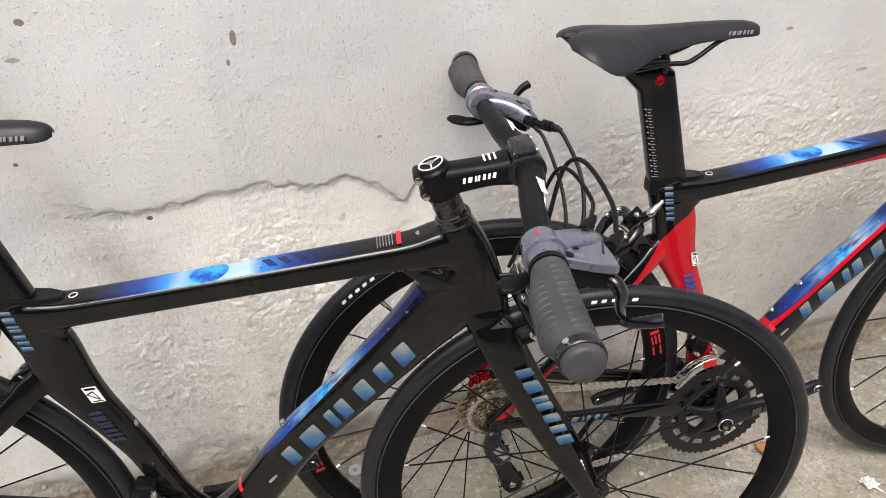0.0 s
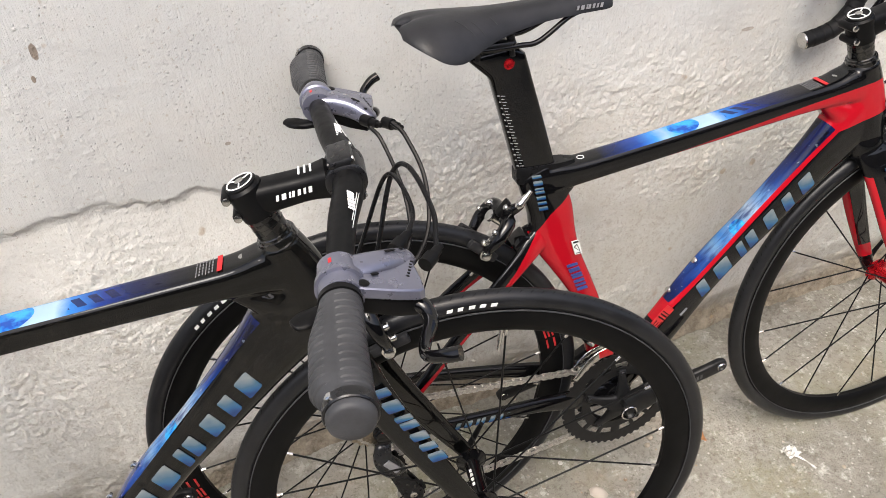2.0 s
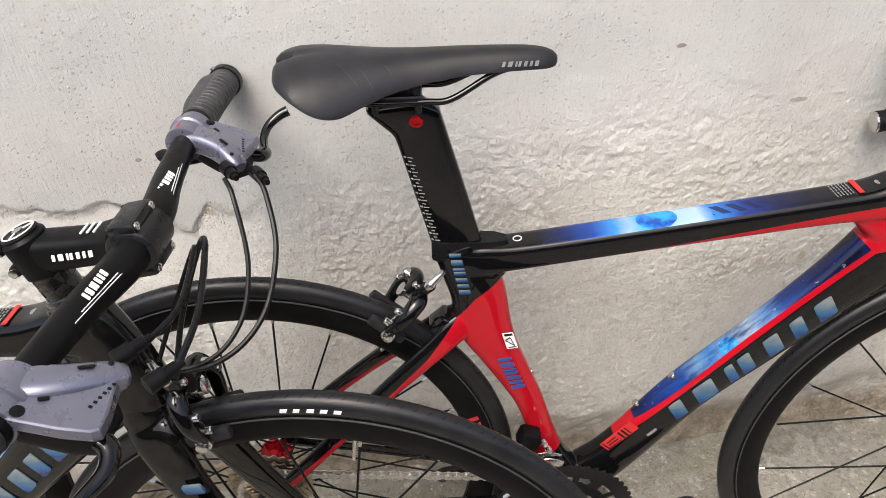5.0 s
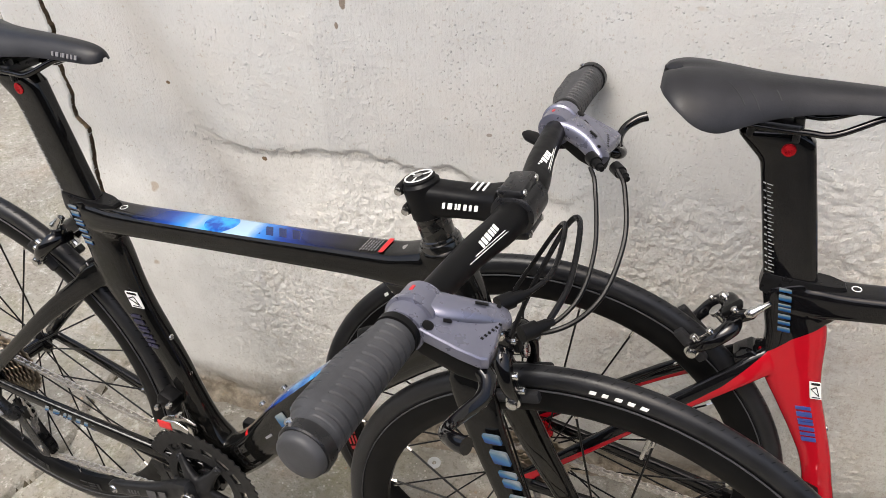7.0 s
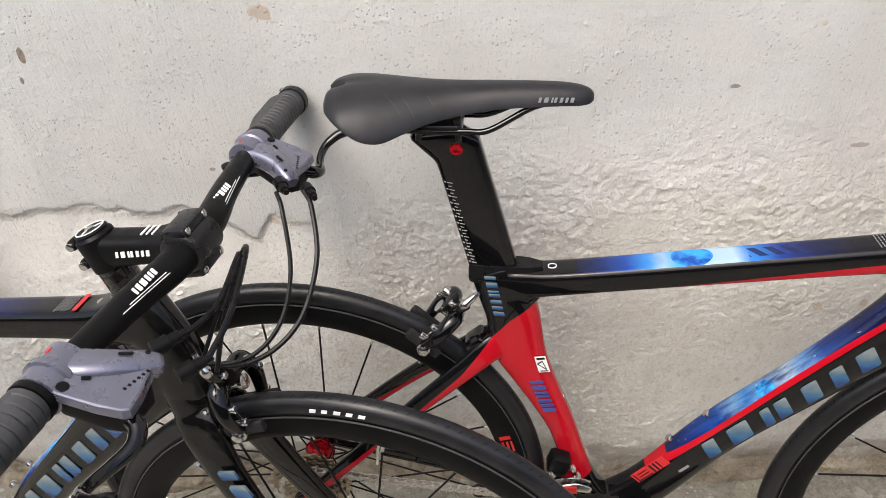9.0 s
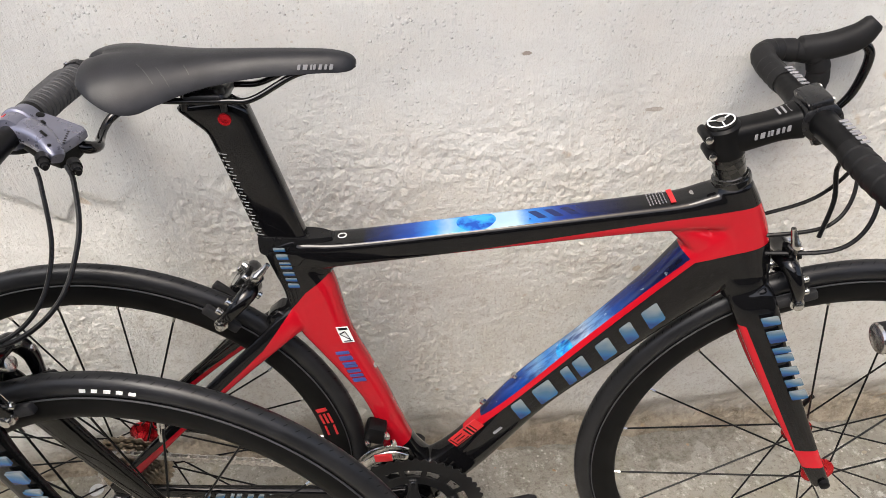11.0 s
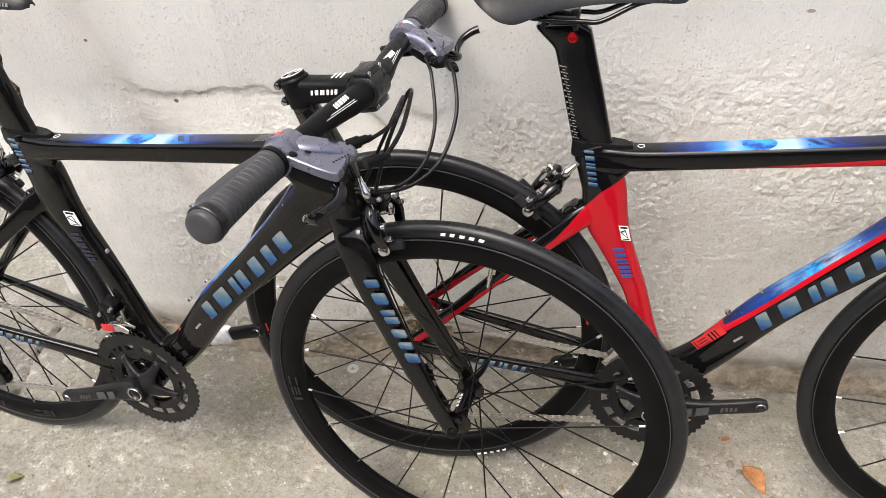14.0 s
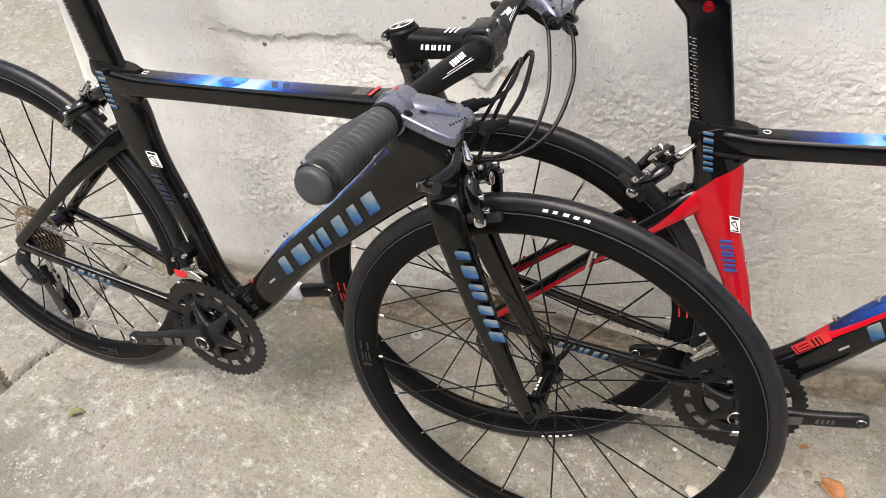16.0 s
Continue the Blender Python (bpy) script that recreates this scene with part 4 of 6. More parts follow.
    for d in ((0.004, -0.002, 0.032), (-0.022, 0.0, 0.016), (0.012, 0.004, 0.012)):
        Shape().lathe(f0 + d, (0.3, -1, 0.2), [(0, 0.004), (0.006, 0.0042), (0.009, 0.003)], 10).object("bolt", STEEL, fd)


def build_brake(bike, base, fwd, up, name):
    """A dual-pivot side-pull brake on a bolt at base; fwd points away from the frame."""
    b, f, u = np.asarray(base, float), unit(fwd), unit(up)
    s = np.array((0, 1.0, 0))
    at = lambda x, y, z: tuple(b + f * x + s * y + u * z)
    arm1 = Shape().pipe([at(0.016, -0.004, 0.012), at(0.020, -0.026, 0.010), at(0.022, -0.036, -0.014), at(0.021, -0.030, -0.042)], [0.010, 0.0105, 0.0090, 0.0068], 14)
    arm1 = arm1.object(name, BLACK_PAINT, bike, "gloss black dual-pivot rim brake with steel bolts")
    Shape().pipe([at(0.026, -0.030, 0.042), at(0.026, -0.020, 0.026), at(0.024, 0.0, 0.014), at(0.023, 0.026, 0.010), at(0.023, 0.036, -0.014), at(0.021, 0.030, -0.042)], [0.006, 0.0085, 0.0105, 0.0105, 0.0090, 0.0068], 14).object("arm", BLACK_PAINT, arm1)
    Shape().pipe([at(0.021, -0.020, 0.038), at(0.020, -0.016, 0.020), at(0.019, -0.01, 0.004)], [0.0045, 0.006, 0.007], 10).object("arm", BLACK_PAINT, arm1)
    Shape().lathe(at(0.0, 0, 0), f, [(0, 0.006), (0.03, 0.006), (0.031, 0.0085), (0.036, 0.0085), (0.037, 0.006)], 14).object("bolt", STEEL, arm1)
    Shape().lathe(at(0.014, 0.022, 0.010), f, [(0, 0.006), (0.022, 0.0062), (0.025, 0.004)], 12).object("bolt", STEEL, arm1)
    for y in (-1, 1):
        Shape().block(at(0.022, y * 0.0235, -0.043), (0.050, 0.010, 0.013), f, s, 0.5).object("pad", rubber_pad, arm1)
        Shape().lathe(at(0.020, y * 0.026, -0.043), s * y, [(0, 0.0085), (0.008, 0.0085), (0.0085, 0.0062), (0.014, 0.006), (0.015, 0.004)], 14).object("bolt", STEEL, arm1)
    Shape().lathe(at(0.028, -0.030, 0.036), u, [(0, 0.0042), (0.004, 0.0060), (0.009, 0.0062), (0.011, 0.0048), (0.020, 0.0044), (0.022, 0.0034), (0.030, 0.0030)], 14).object("barrel_adjuster", STEEL, arm1)
    Shape().pipe([at(0.028, -0.030, 0.060), at(0.027, -0.027, 0.0), at(0.027, -0.024, -0.035)], 0.0009, 6).pipe([at(0.027, -0.024, -0.035), at(0.0275, -0.0235, -0.050)], 0.0016, 6, mat=1, smooth=False).object("brake_wire", [STEEL, RED_ALLOY], arm1)
    for q in ((0.036, -0.020, 0.026), (0.034, -0.034, -0.008), (0.034, 0.034, -0.008), (0.034, -0.030, -0.030)):
        Shape().lathe(at(*q), f, [(-0.006, 0.0040), (0.0012, 0.0042), (0.0024, 0.0030)], 12).object("bolt", STEEL, arm1)
    Shape().block(at(0.034, -0.012, 0.022), (0.006, 0.012, 0.026), f, s, 0.5).object("quick_release", MATT_BLACK, arm1)
    return arm1


rubber_pad = rubber("brake_pad_rubber", (0.016, 0.016, 0.017), 0.5)


def build_saddle(bike, drop):
    """Slim shell from the split tail to the nose: width, crown and lower lip change along it."""
    rows = [(0.058, 0.030, 0.918, 0.910), (0.064, 0.046, 0.922, 0.908), (0.080, 0.0605, 0.926, 0.900), (0.102, 0.0660, 0.9275, 0.8885), (0.125, 0.0625, 0.9270, 0.8845), (0.150, 0.0520, 0.9260, 0.8905), (0.175, 0.0400, 0.9255, 0.8970),
            (0.205, 0.0300, 0.9260, 0.9020), (0.245, 0.0235, 0.9270, 0.9065), (0.285, 0.0205, 0.9270, 0.9085), (0.310, 0.0185, 0.9262, 0.9090), (0.326, 0.0155, 0.9240, 0.9085), (0.3355, 0.0105, 0.9205, 0.9090), (0.3395, 0.0045, 0.9165, 0.9110)]
    rows = spline([(x if x > 0.15 else 0.15 - (0.15 - x) * 0.91, w, z, lip) for x, w, z, lip in rows], 6)

    def top_z(x, y):
        w, z, lip = (np.interp(x, rows[:, 0], rows[:, i]) for i in (1, 2, 3))
        u = np.clip(np.abs(y) / np.maximum(w, 1e-4), 0, 1)
        groove = 0.0035 * np.exp(-((y / 0.006) ** 2)) * step(0.13, 0.06, np.asarray(x))
        return lip + (z - lip) * (1 - u**2.7) ** 0.75 - groove

    rings = []
    across = np.sin(np.linspace(-math.pi / 2, math.pi / 2, 33))
    for x, w, z, lip in rows:
        over = np.stack([np.full(33, x), across * w, top_z(x, across * w)], 1)
        inner = across[::-1][2:-2:2] * w * 0.93
        under = np.stack([np.full(len(inner), x), inner, np.minimum(lip + 0.002 + 0.004 * (1 - (inner / w) ** 2), top_z(x, inner) - 0.003)], 1)
        loop = np.vstack([over, under])
        loop[:, 0] += 0.030 * np.exp(-((loop[:, 1] / 0.0058) ** 4)) * max(0, 1 - (x - 0.055) / 0.030)
        rings.append(loop - (0, 0, drop))
    shell = Shape().loft(rings).object("saddle", SADDLE_SKIN, bike, "slim black racing saddle with split tail", 55)
    for s in (-1, 1):
        rail = [(0.120, s * 0.026, 0.8925), (0.140, s * 0.0235, 0.8835), (0.165, s * 0.022, 0.8815), (0.21, s * 0.022, 0.8815), (0.235, s * 0.022, 0.8835), (0.275, s * 0.014, 0.904), (0.300, s * 0.008, 0.910)]
        Shape().pipe([(x, y, z - drop) for x, y, z in rail], 0.0034, 10).object("rail", BLACK_PAINT, shell)
    Shape().block((0.185, 0, 0.883 - drop), (0.044, 0.050, 0.012), soft=0.5).object("rail_clamp", ALLOY_BLACK, shell)
    Shape().lathe((0.160, -0.010, 0.866 - drop), (0.1, 0, 1), [(0, 0.004), (0.018, 0.004), (0.020, 0.0055), (0.026, 0.0055)], 12).object("bolt", ALLOY_BLACK, shell)
    Shape().lathe((0.203, -0.0165, 0.868 - drop), (-0.1, 0, 1), [(0, 0.0036), (0.018, 0.0036), (0.020, 0.0055), (0.026, 0.0055)], 12).object("bolt", ALLOY_BLACK, shell)
    shell.location.x = 0.0165
    emblem_row((0.283, -0.0207, 0.9135 - drop), (1, 0.045, -0.01), (0, 0.10, 1), 0.038, 0.0052, (0, -0.0007, 0.0003), GREY_INK, shell, "grey marks")
    for x0, x1, y0, y1 in ((0.128, 0.146, -0.028, -0.044), (0.147, 0.160, -0.030, -0.042), (0.172, 0.178, -0.024, -0.031)):
        quads = []
        for k in range(5):
            e = [(x0 + (x1 - x0) * (k + d) / 5, y0 + (y1 - y0) * (k + d) / 5) for d in (0, 1)]
            quads.append([(x + dx, y, float(top_z(x + dx, y)) - drop + 0.0002) for x, y, dx in ((*e[0], 0), (*e[1], 0), (*e[1], 0.0012), (*e[0], 0.0012))])
        flat_marks(quads, (0, -0.0001, 0.0003)).object("scuff", DIM_INK, shell)
    return shell


TUBE_SIZE = 0.0019


def merge_tubes(tubes, material, parent, rounds=4):
    """Grows overlapping tubes into one moulded body with soft fillets, then hands each tube its own stretch of it.
    tubes: name, stations, how square, label."""
    whole, lines = Shape(), []
    for name, stations, power, label in tubes:
        whole.bar(stations, 28, power, 7)
        lines.append(spline(stations, 10))
    body = whole.object("moulding", material)
    remesh = body.modifiers.new("remesh", "REMESH")
    remesh.mode, remesh.voxel_size = "VOXEL", TUBE_SIZE
    smooth = body.modifiers.new("smooth", "SMOOTH")
    smooth.factor, smooth.iterations = 0.5, rounds
    me = bpy.data.meshes.new_from_object(body.evaluated_get(bpy.context.evaluated_depsgraph_get()))
    co, no = np.empty(len(me.vertices) * 3), np.empty(len(me.vertices) * 3)
    me.vertices.foreach_get("co", co)
    me.vertices.foreach_get("normal", no)
    co, no = co.reshape(-1, 3), no.reshape(-1, 3)
    size = np.empty(len(me.polygons), int)
    me.polygons.foreach_get("loop_total", size)
    loops = np.empty(len(me.loops), int)
    me.loops.foreach_get("vertex_index", loops)
    quads = loops.reshape(-1, 4) if (size == 4).all() else np.array([list(p.vertices) for p in me.polygons if len(p.vertices) == 4])
    old = body.data
    bpy.data.objects.remove(body)
    bpy.data.meshes.remove(old)
    bpy.data.meshes.remove(me)
    mid = co[quads].mean(1)
    score = np.full((len(tubes), len(mid)), 9.0)
    for i, line in enumerate(lines):
        for x, y, z, w, d in line:
            score[i] = np.minimum(score[i], ((mid - (x, y, z)) ** 2).sum(1) / (0.25 * max(w, d) ** 2))
    owner = score.argmin(0)
    for i in range(len(tubes)):
        mine = np.flatnonzero(owner == i)
        label = np.full(len(co), len(co))
        label[quads[mine].ravel()] = quads[mine].ravel()
        while True:
            low = label[quads[mine]].min(1)
            before = label.copy()
            np.minimum.at(label, quads[mine].ravel(), np.repeat(low, 4))
            label[quads[mine].ravel()] = label[label[quads[mine].ravel()]]
            if (label == before).all():
                break
        kinds, count = np.unique(label[quads[mine][:, 0]], return_counts=True)
        if len(kinds) > 1:
            apart = mine[label[quads[mine][:, 0]] != kinds[count.argmax()]]
            score[i, apart] = 9.0
            owner[apart] = score[:, apart].argmin(0)
    out = []
    for i, (name, stations, power, label) in enumerate(tubes):
        own = quads[owner == i]
        used, index = np.unique(own, return_inverse=True)
        part_mesh = bpy.data.meshes.new(name)
        part_mesh.from_pydata(co[used].tolist(), [], index.reshape(-1, 4).tolist())
        part_mesh.materials.append(material)
        part_mesh.shade_smooth()
        part_mesh.normals_split_custom_set_from_vertices(no[used].tolist())
        ob = new(name, part_mesh)
        ob.parent = parent
        out.append(tagged(ob, label))
    return out


def build_frame(bike, red, bb, drop):
    """The moulded carbon frame with the paint of each bike."""
    skin = RED_FRAME if red else CARBON_FRAME
    db = bb[0] - BB[0]
    tubes = [
        ("top_tube", [(0.257, 0, 0.686, 0.034, 0.044), (0.288, 0, 0.689, 0.038, 0.040), (0.34, 0, 0.694, 0.039, 0.034), (0.50, 0, 0.715, 0.040, 0.033), (0.66, 0, 0.736, 0.041, 0.035), (0.715, 0, 0.7425, 0.043, 0.0395), (0.745, 0, 0.748, 0.045, 0.049), (0.768, 0, 0.751, 0.045, 0.058)], 4.2,
         "flat top tube with blue nebula film" + (" and red underside" if red else "")),
        ("seat_tube", [(0.2565, 0, 0.704, 0.033, 0.054), (0.270, 0, 0.672, 0.034, 0.062), (0.2815, 0, 0.640, 0.034, 0.066), (0.2895, 0, 0.592, 0.034, 0.067), (0.308, 0, 0.548, 0.033, 0.053), (0.3285, 0, 0.507, 0.032, 0.044), (0.3505, 0, 0.46, 0.031, 0.037),
                       (0.3675 + db * 0.4, 0, 0.408, 0.032, 0.037), (0.382 + db * 0.7, 0, 0.352, 0.038, 0.050), (0.402 + db, 0, 0.300, 0.055, 0.072), (0.408 + db, 0, 0.262, 0.06, 0.07)], 3.0, "aero seat tube hugging the wheel" + (", red and black" if red else "")),
        ("down_tube", [(bb[0] - 0.012, 0, bb[2] - 0.005, 0.062, 0.070), (bb[0] + 0.03, 0, bb[2] + 0.030, 0.054, 0.064), (0.482 + db * 0.5, 0, 0.351, 0.043, 0.060), (0.56, 0, 0.457, 0.040, 0.061), (0.64, 0, 0.541, 0.040, 0.065), (0.715, 0, 0.622, 0.042, 0.077), (0.765, 0, 0.678, 0.046, 0.095), (0.79, 0, 0.710, 0.044, 0.088)], 2.9,
         "deep down tube with blue nebula film"),
        ("head_tube", [(0.766, 0, 0.778, 0.046, 0.046), (0.774, 0, 0.755, 0.045, 0.056), (0.788, 0, 0.715, 0.046, 0.065), (0.799, 0, 0.675, 0.050, 0.066), (0.805, 0, 0.658, 0.052, 0.063)], 2.5, "red head tube with black collar" if red else "carbon head tube"),
        ("seat_junction", [(0.268, 0, 0.688, 0.033, 0.05), (0.294, 0, 0.676, 0.032, 0.040), (0.309, 0, 0.680, 0.029, 0.026), (0.322, 0, 0.686, 0.026, 0.014)], 3.0, ""),
        ("head_gusset", [(0.708, 0, 0.726, 0.034, 0.014), (0.735, 0, 0.712, 0.040, 0.034), (0.760, 0, 0.694, 0.043, 0.060), (0.775, 0, 0.690, 0.044, 0.06)], 3.0, ""),
    ]
    for s in (-1, 1):
        tubes.append(("seat_stay", [(0.292, s * 0.001, 0.606, 0.010, 0.026), (0.275, s * 0.005, 0.601, 0.015, 0.036), (0.252, s * 0.0135, 0.588, 0.015, 0.036), (0.230, s * 0.0215, 0.569, 0.0135, 0.031), (0.16, s * 0.038, 0.508, 0.013, 0.025), (0.08, s * 0.052, 0.428, 0.012, 0.021), (0.012, s * 0.060, 0.357, 0.010, 0.020), (-0.008, s * 0.061, 0.334, 0.010, 0.022)], 2.6, ""))
        tubes.append(("chain_stay", [(bb[0] - 0.01, s * 0.026, bb[2] + 0.002, 0.026, 0.052), (bb[0] - 0.06, s * 0.034, 0.278, 0.020, 0.042), (0.25, s * 0.044, 0.299, 0.016, 0.027), (0.12, s * 0.055, 0.318, 0.013, 0.022), (0.02, s * 0.061, 0.331, 0.011, 0.020), (-0.010, s * 0.061, 0.336, 0.010, 0.022)], 2.8, ""))
    made = merge_tubes(tubes, skin, bike)
    tt, st, dt = made[:3]
    Shape().block((0.240, 0, 0.592), (0.03, 0.034, 0.026), (0.75, 0, 0.66), soft=0.6).object("stay_bridge", BLACK_PAINT, bike)
    Shape().lathe(bb - (0, 0.036, 0), (0, 1, 0), [(0, 0.022), (0.003, 0.0285), (0.069, 0.0285), (0.072, 0.022)], 28).object("bottom_bracket", BLACK_PAINT, bike)
    Shape().bar([(0.005, -0.0615, 0.332, 0.006, 0.022), (-0.004, -0.0625, 0.318, 0.006, 0.02), (-0.008, -0.063, 0.306, 0.006, 0.016)], 12, 3, 3).object("derailleur_hanger", ALLOY_BLACK, bike)
    # seat post with scale and red bolt: height, rear edge, front edge
    rings = []
    for z, rear, front, w in ((0.690, 0.2155, 0.2745, 0.023), (0.774, 0.194, 0.2515, 0.023), (0.830, 0.1795, 0.2355, 0.023), (0.841, 0.1760, 0.2325, 0.0235), (0.847, 0.1715, 0.2308, 0.024), (0.856, 0.1620, 0.2282, 0.025), (0.8625, 0.1555, 0.2262, 0.026), (0.8685, 0.1495, 0.2185, 0.026), (0.8715, 0.1490, 0.2130, 0.026), (0.8735, 0.1515, 0.2105, 0.024)):
        k = step(0.70, 0.84, np.array(z)) * (drop - 0.006)
        rings.append(ring(((rear + front) / 2 + 0.0178 + 0.3 * k, 0, z - k), (0, 1, 0), (1, 0, 0.12), w / 2, (front - rear) / 2 * 0.95, 40, 4.2))
    post = Shape().loft(rings).object("seat_post", BLACK_PAINT if red else CARBON_FRAME, bike, "aero black seat post with measuring scale", 30)
    Shape().lathe((0.2165, -0.0122, 0.8635 - drop), (0, -1, 0), [(0, 0.0070), (0.0012, 0.0070), (0.0016, 0.0058), (0.0008, 0.003)], 18).object("bolt", RED_ALLOY, post, "red anodised bolt")
    ticks = []
    skin = lambda d: -0.0117 * (1 - np.clip(1 - d / 0.0268, 0, 1) ** 4.2) ** 0.238 - 0.0002
    for k in range(25):
        z = 0.719 + k * 0.0043
        x = 0.2155 - (z - 0.69) * 0.256 + 0.0192
        w = 0.0058 if k % 2 == 0 else 0.0036
        cut = lambda d0, d1, h: [(x + d0, skin(d0), z), (x + d1, skin(d1), z - 0.0004), (x + d1, skin(d1), z - 0.0004 + h), (x + d0, skin(d0), z + h)]
        ticks.append(cut(0.0052, 0.0052 + w, 0.0007))
        if k % 2 == 0:
            ticks.append(cut(0.0016, 0.0040, 0.0016))
    flat_marks(ticks, (-0.0003, -0.0007, 0)).object("scale", SCALE_INK, post, "fine grey measuring scale")
    cover = [(0.2285, 0.009), (0.235, 0.0135), (0.252, 0.0150), (0.284, 0.0148), (0.302, 0.0120), (0.316, 0.0065)]
    cover = cover + [(x, -y) for x, y in cover[::-1]]
    Shape().prism(cover, lambda x, y: 0.690, lambda x, y: 0.7140 + 0.045 * max(0, 0.274 - x) - 1.9 * max(0, x - 0.284) ** 2, 0.003).object("seat_clamp", CABLE_SKIN, bike)
    # marks
    up = unit((-0.75, 0, 0.66))
    along = unit((0.66, 0, 0.75))
    emblem_row((0.5480, -0.0203, 0.4230), unit((0.693, 0, 0.721)), unit((-0.721, 0, 0.693)), 0.264, 0.0285, (0, -0.0012, 0), LETTER_BLUE, dt, "blue chrome marks")
    top = lambda x: 0.7107 + (x - 0.34) * 0.1337 + 0.055 * max(0, x - 0.672)
    bars = []
    for k in range(6):
        x = 0.676 + k * 0.0035
        for j in range(5):
            y = -0.0135 + 0.0054 * j + 0.0008 * (k % 3)
            bars.append([(x, y, top(x)), (x + 0.0011, y, top(x) + 0.0001), (x + 0.0011, y + 0.0036, top(x) + 0.0001), (x, y + 0.0036, top(x))])
    flat_marks(bars, (0, 0, 0.0005)).object("small_print", GREY_INK, tt)
    flat_marks([[(x, y, top(x)) for x, y in ((0.699, -0.0140), (0.7045, -0.0140), (0.7045, 0.0140), (0.699, 0.0140))]], (0, 0, 0.0006)).object("red_label", RED_INK, tt)
    Shape().lathe((0.727, 0, 0.7648), (-0.13, 0, 1), [(0, 0.0055), (0.0012, 0.0055), (0.0016, 0.0035)], 14).object("bolt", STEEL, tt)
    Shape().lathe((0.326, 0, 0.709), (-0.13, 0, 1), [(0, 0.0052), (0.0012, 0.0052), (0.0012, 0.0043), (0, 0.0043)], 24, closed=True).object("ring_mark", WHITE_INK, tt)
    for d in (0.155, 0.218):
        q = np.array((0.4185, 0, 0.2995)) + along * d + up * 0.0325
        Shape().lathe(q, up, [(-0.002, 0.0050), (0.002, 0.0050), (0.0035, 0.003)], 12).object("bolt", STEEL, dt)
    for x, z in ((0.3610, 0.504), (0.3815, 0.444)):
        Shape().lathe((x - 0.0095, 0, z), (0.95, 0, 0.3), [(-0.004, 0.0046), (0.0015, 0.0046), (0.003, 0.003)], 12).object("bolt", STEEL, st)
    # white sticker on the front flank of the seat tube, with a small drawing
    o = np.array((0.3200, -0.0158, 0.572))
    a, u = unit((0.86, 0.42, -0.26)), unit((-0.28, 0.0, 0.96))
    flat_marks([[o + a * x + u * z for x, z in ((-0.008, -0.0125), (0.008, -0.0125), (0.008, 0.0125), (-0.008, 0.0125))]], (0.0008, -0.0016, 0)).object("sticker", WHITE_INK, st, "small white sticker")
    lines = []
    for p, q in (((-0.007, 0.002), (0.001, 0.006)), ((0.001, 0.006), (0.004, -0.008)), ((0.004, -0.008), (-0.007, 0.002)), ((-0.006, -0.010), (0.006, -0.010)), ((-0.006, 0.0105), (0.006, 0.0105))):
        p, q = np.array(p), np.array(q)
        n = unit((-(q - p)[1], (q - p)[0])) * (0.0016 if p[1] > 0.01 else 0.0006)
        lines.append([o + a * v[0] + u * v[1] for v in (p - n, q - n, q + n, p + n)])
    flat_marks(lines, (0.0011, -0.0022, 0)).object("sticker_print", MATT_BLACK, st)
    # marks on the seat tube and the chain stay
    emblem_row((0.2470, -0.0173, 0.7045), (0.21, 0, -0.975), (0.975, 0, 0.21), 0.063, 0.0130, (0, -0.0012, 0), LETTER_BLUE, st)
    emblem_row((0.108, -0.0632, 0.3125), (0.985, 0.095, -0.14), (0.14, 0, 0.985), 0.104, 0.0125, (0, -0.0012, 0), LETTER_BLUE, dt)
    if red:
        emblem_row((0.3055, -0.0166, 0.5430), (0.37, 0, -0.93), (0.93, 0, 0.37), 0.060, 0.0165, (0, -0.0014, 0), BLUE_INK, st)
        flat_marks([[(0.470 + 0.66 * s + -0.70 * h, -0.0212, 0.363 + 0.75 * s + 0.68 * h) for s, h in ((0.0, 0.012), (0.055, 0.012), (0.055, 0.030), (0.0, 0.030))]], (0, -0.0016, 0)).object("red_label", RED_INK, dt)
        for s0, s1, h0, h1 in ((0.003, 0.0045, 0.013, 0.029), (0.003, 0.027, 0.0135, 0.0148), (0.008, 0.024, 0.019, 0.0203), (0.008, 0.024, 0.0245, 0.0258), (0.030, 0.0325, 0.013, 0.029), (0.036, 0.0385, 0.013, 0.029), (0.042, 0.0435, 0.013, 0.029)):
            flat_marks([[(0.470 + 0.66 * s + -0.70 * h, -0.0228, 0.363 + 0.75 * s + 0.68 * h) for s, h in ((s0, h0), (s1, h0), (s1, h1), (s0, h1))]], (0, -0.0006, 0)).object("label_bar", BLACK_PAINT, dt)
    else:
        emblem_row((0.3055, -0.0166, 0.5430), (0.37, 0, -0.93), (0.93, 0, 0.37), 0.060, 0.0165, (0, -0.0014, 0), NIGHT_INK, st)
    flat_marks([[(0.514 + 0.66 * s + -0.70 * h, -0.0206, 0.394 + 0.75 * s + 0.68 * h) for s, h in ((0.0, 0.001), (0.016, 0.001), (0.016, 0.0045), (0.0, 0.0045))]], (0, -0.0014, 0)).object("small_print", GREY_INK, dt)
    return tt


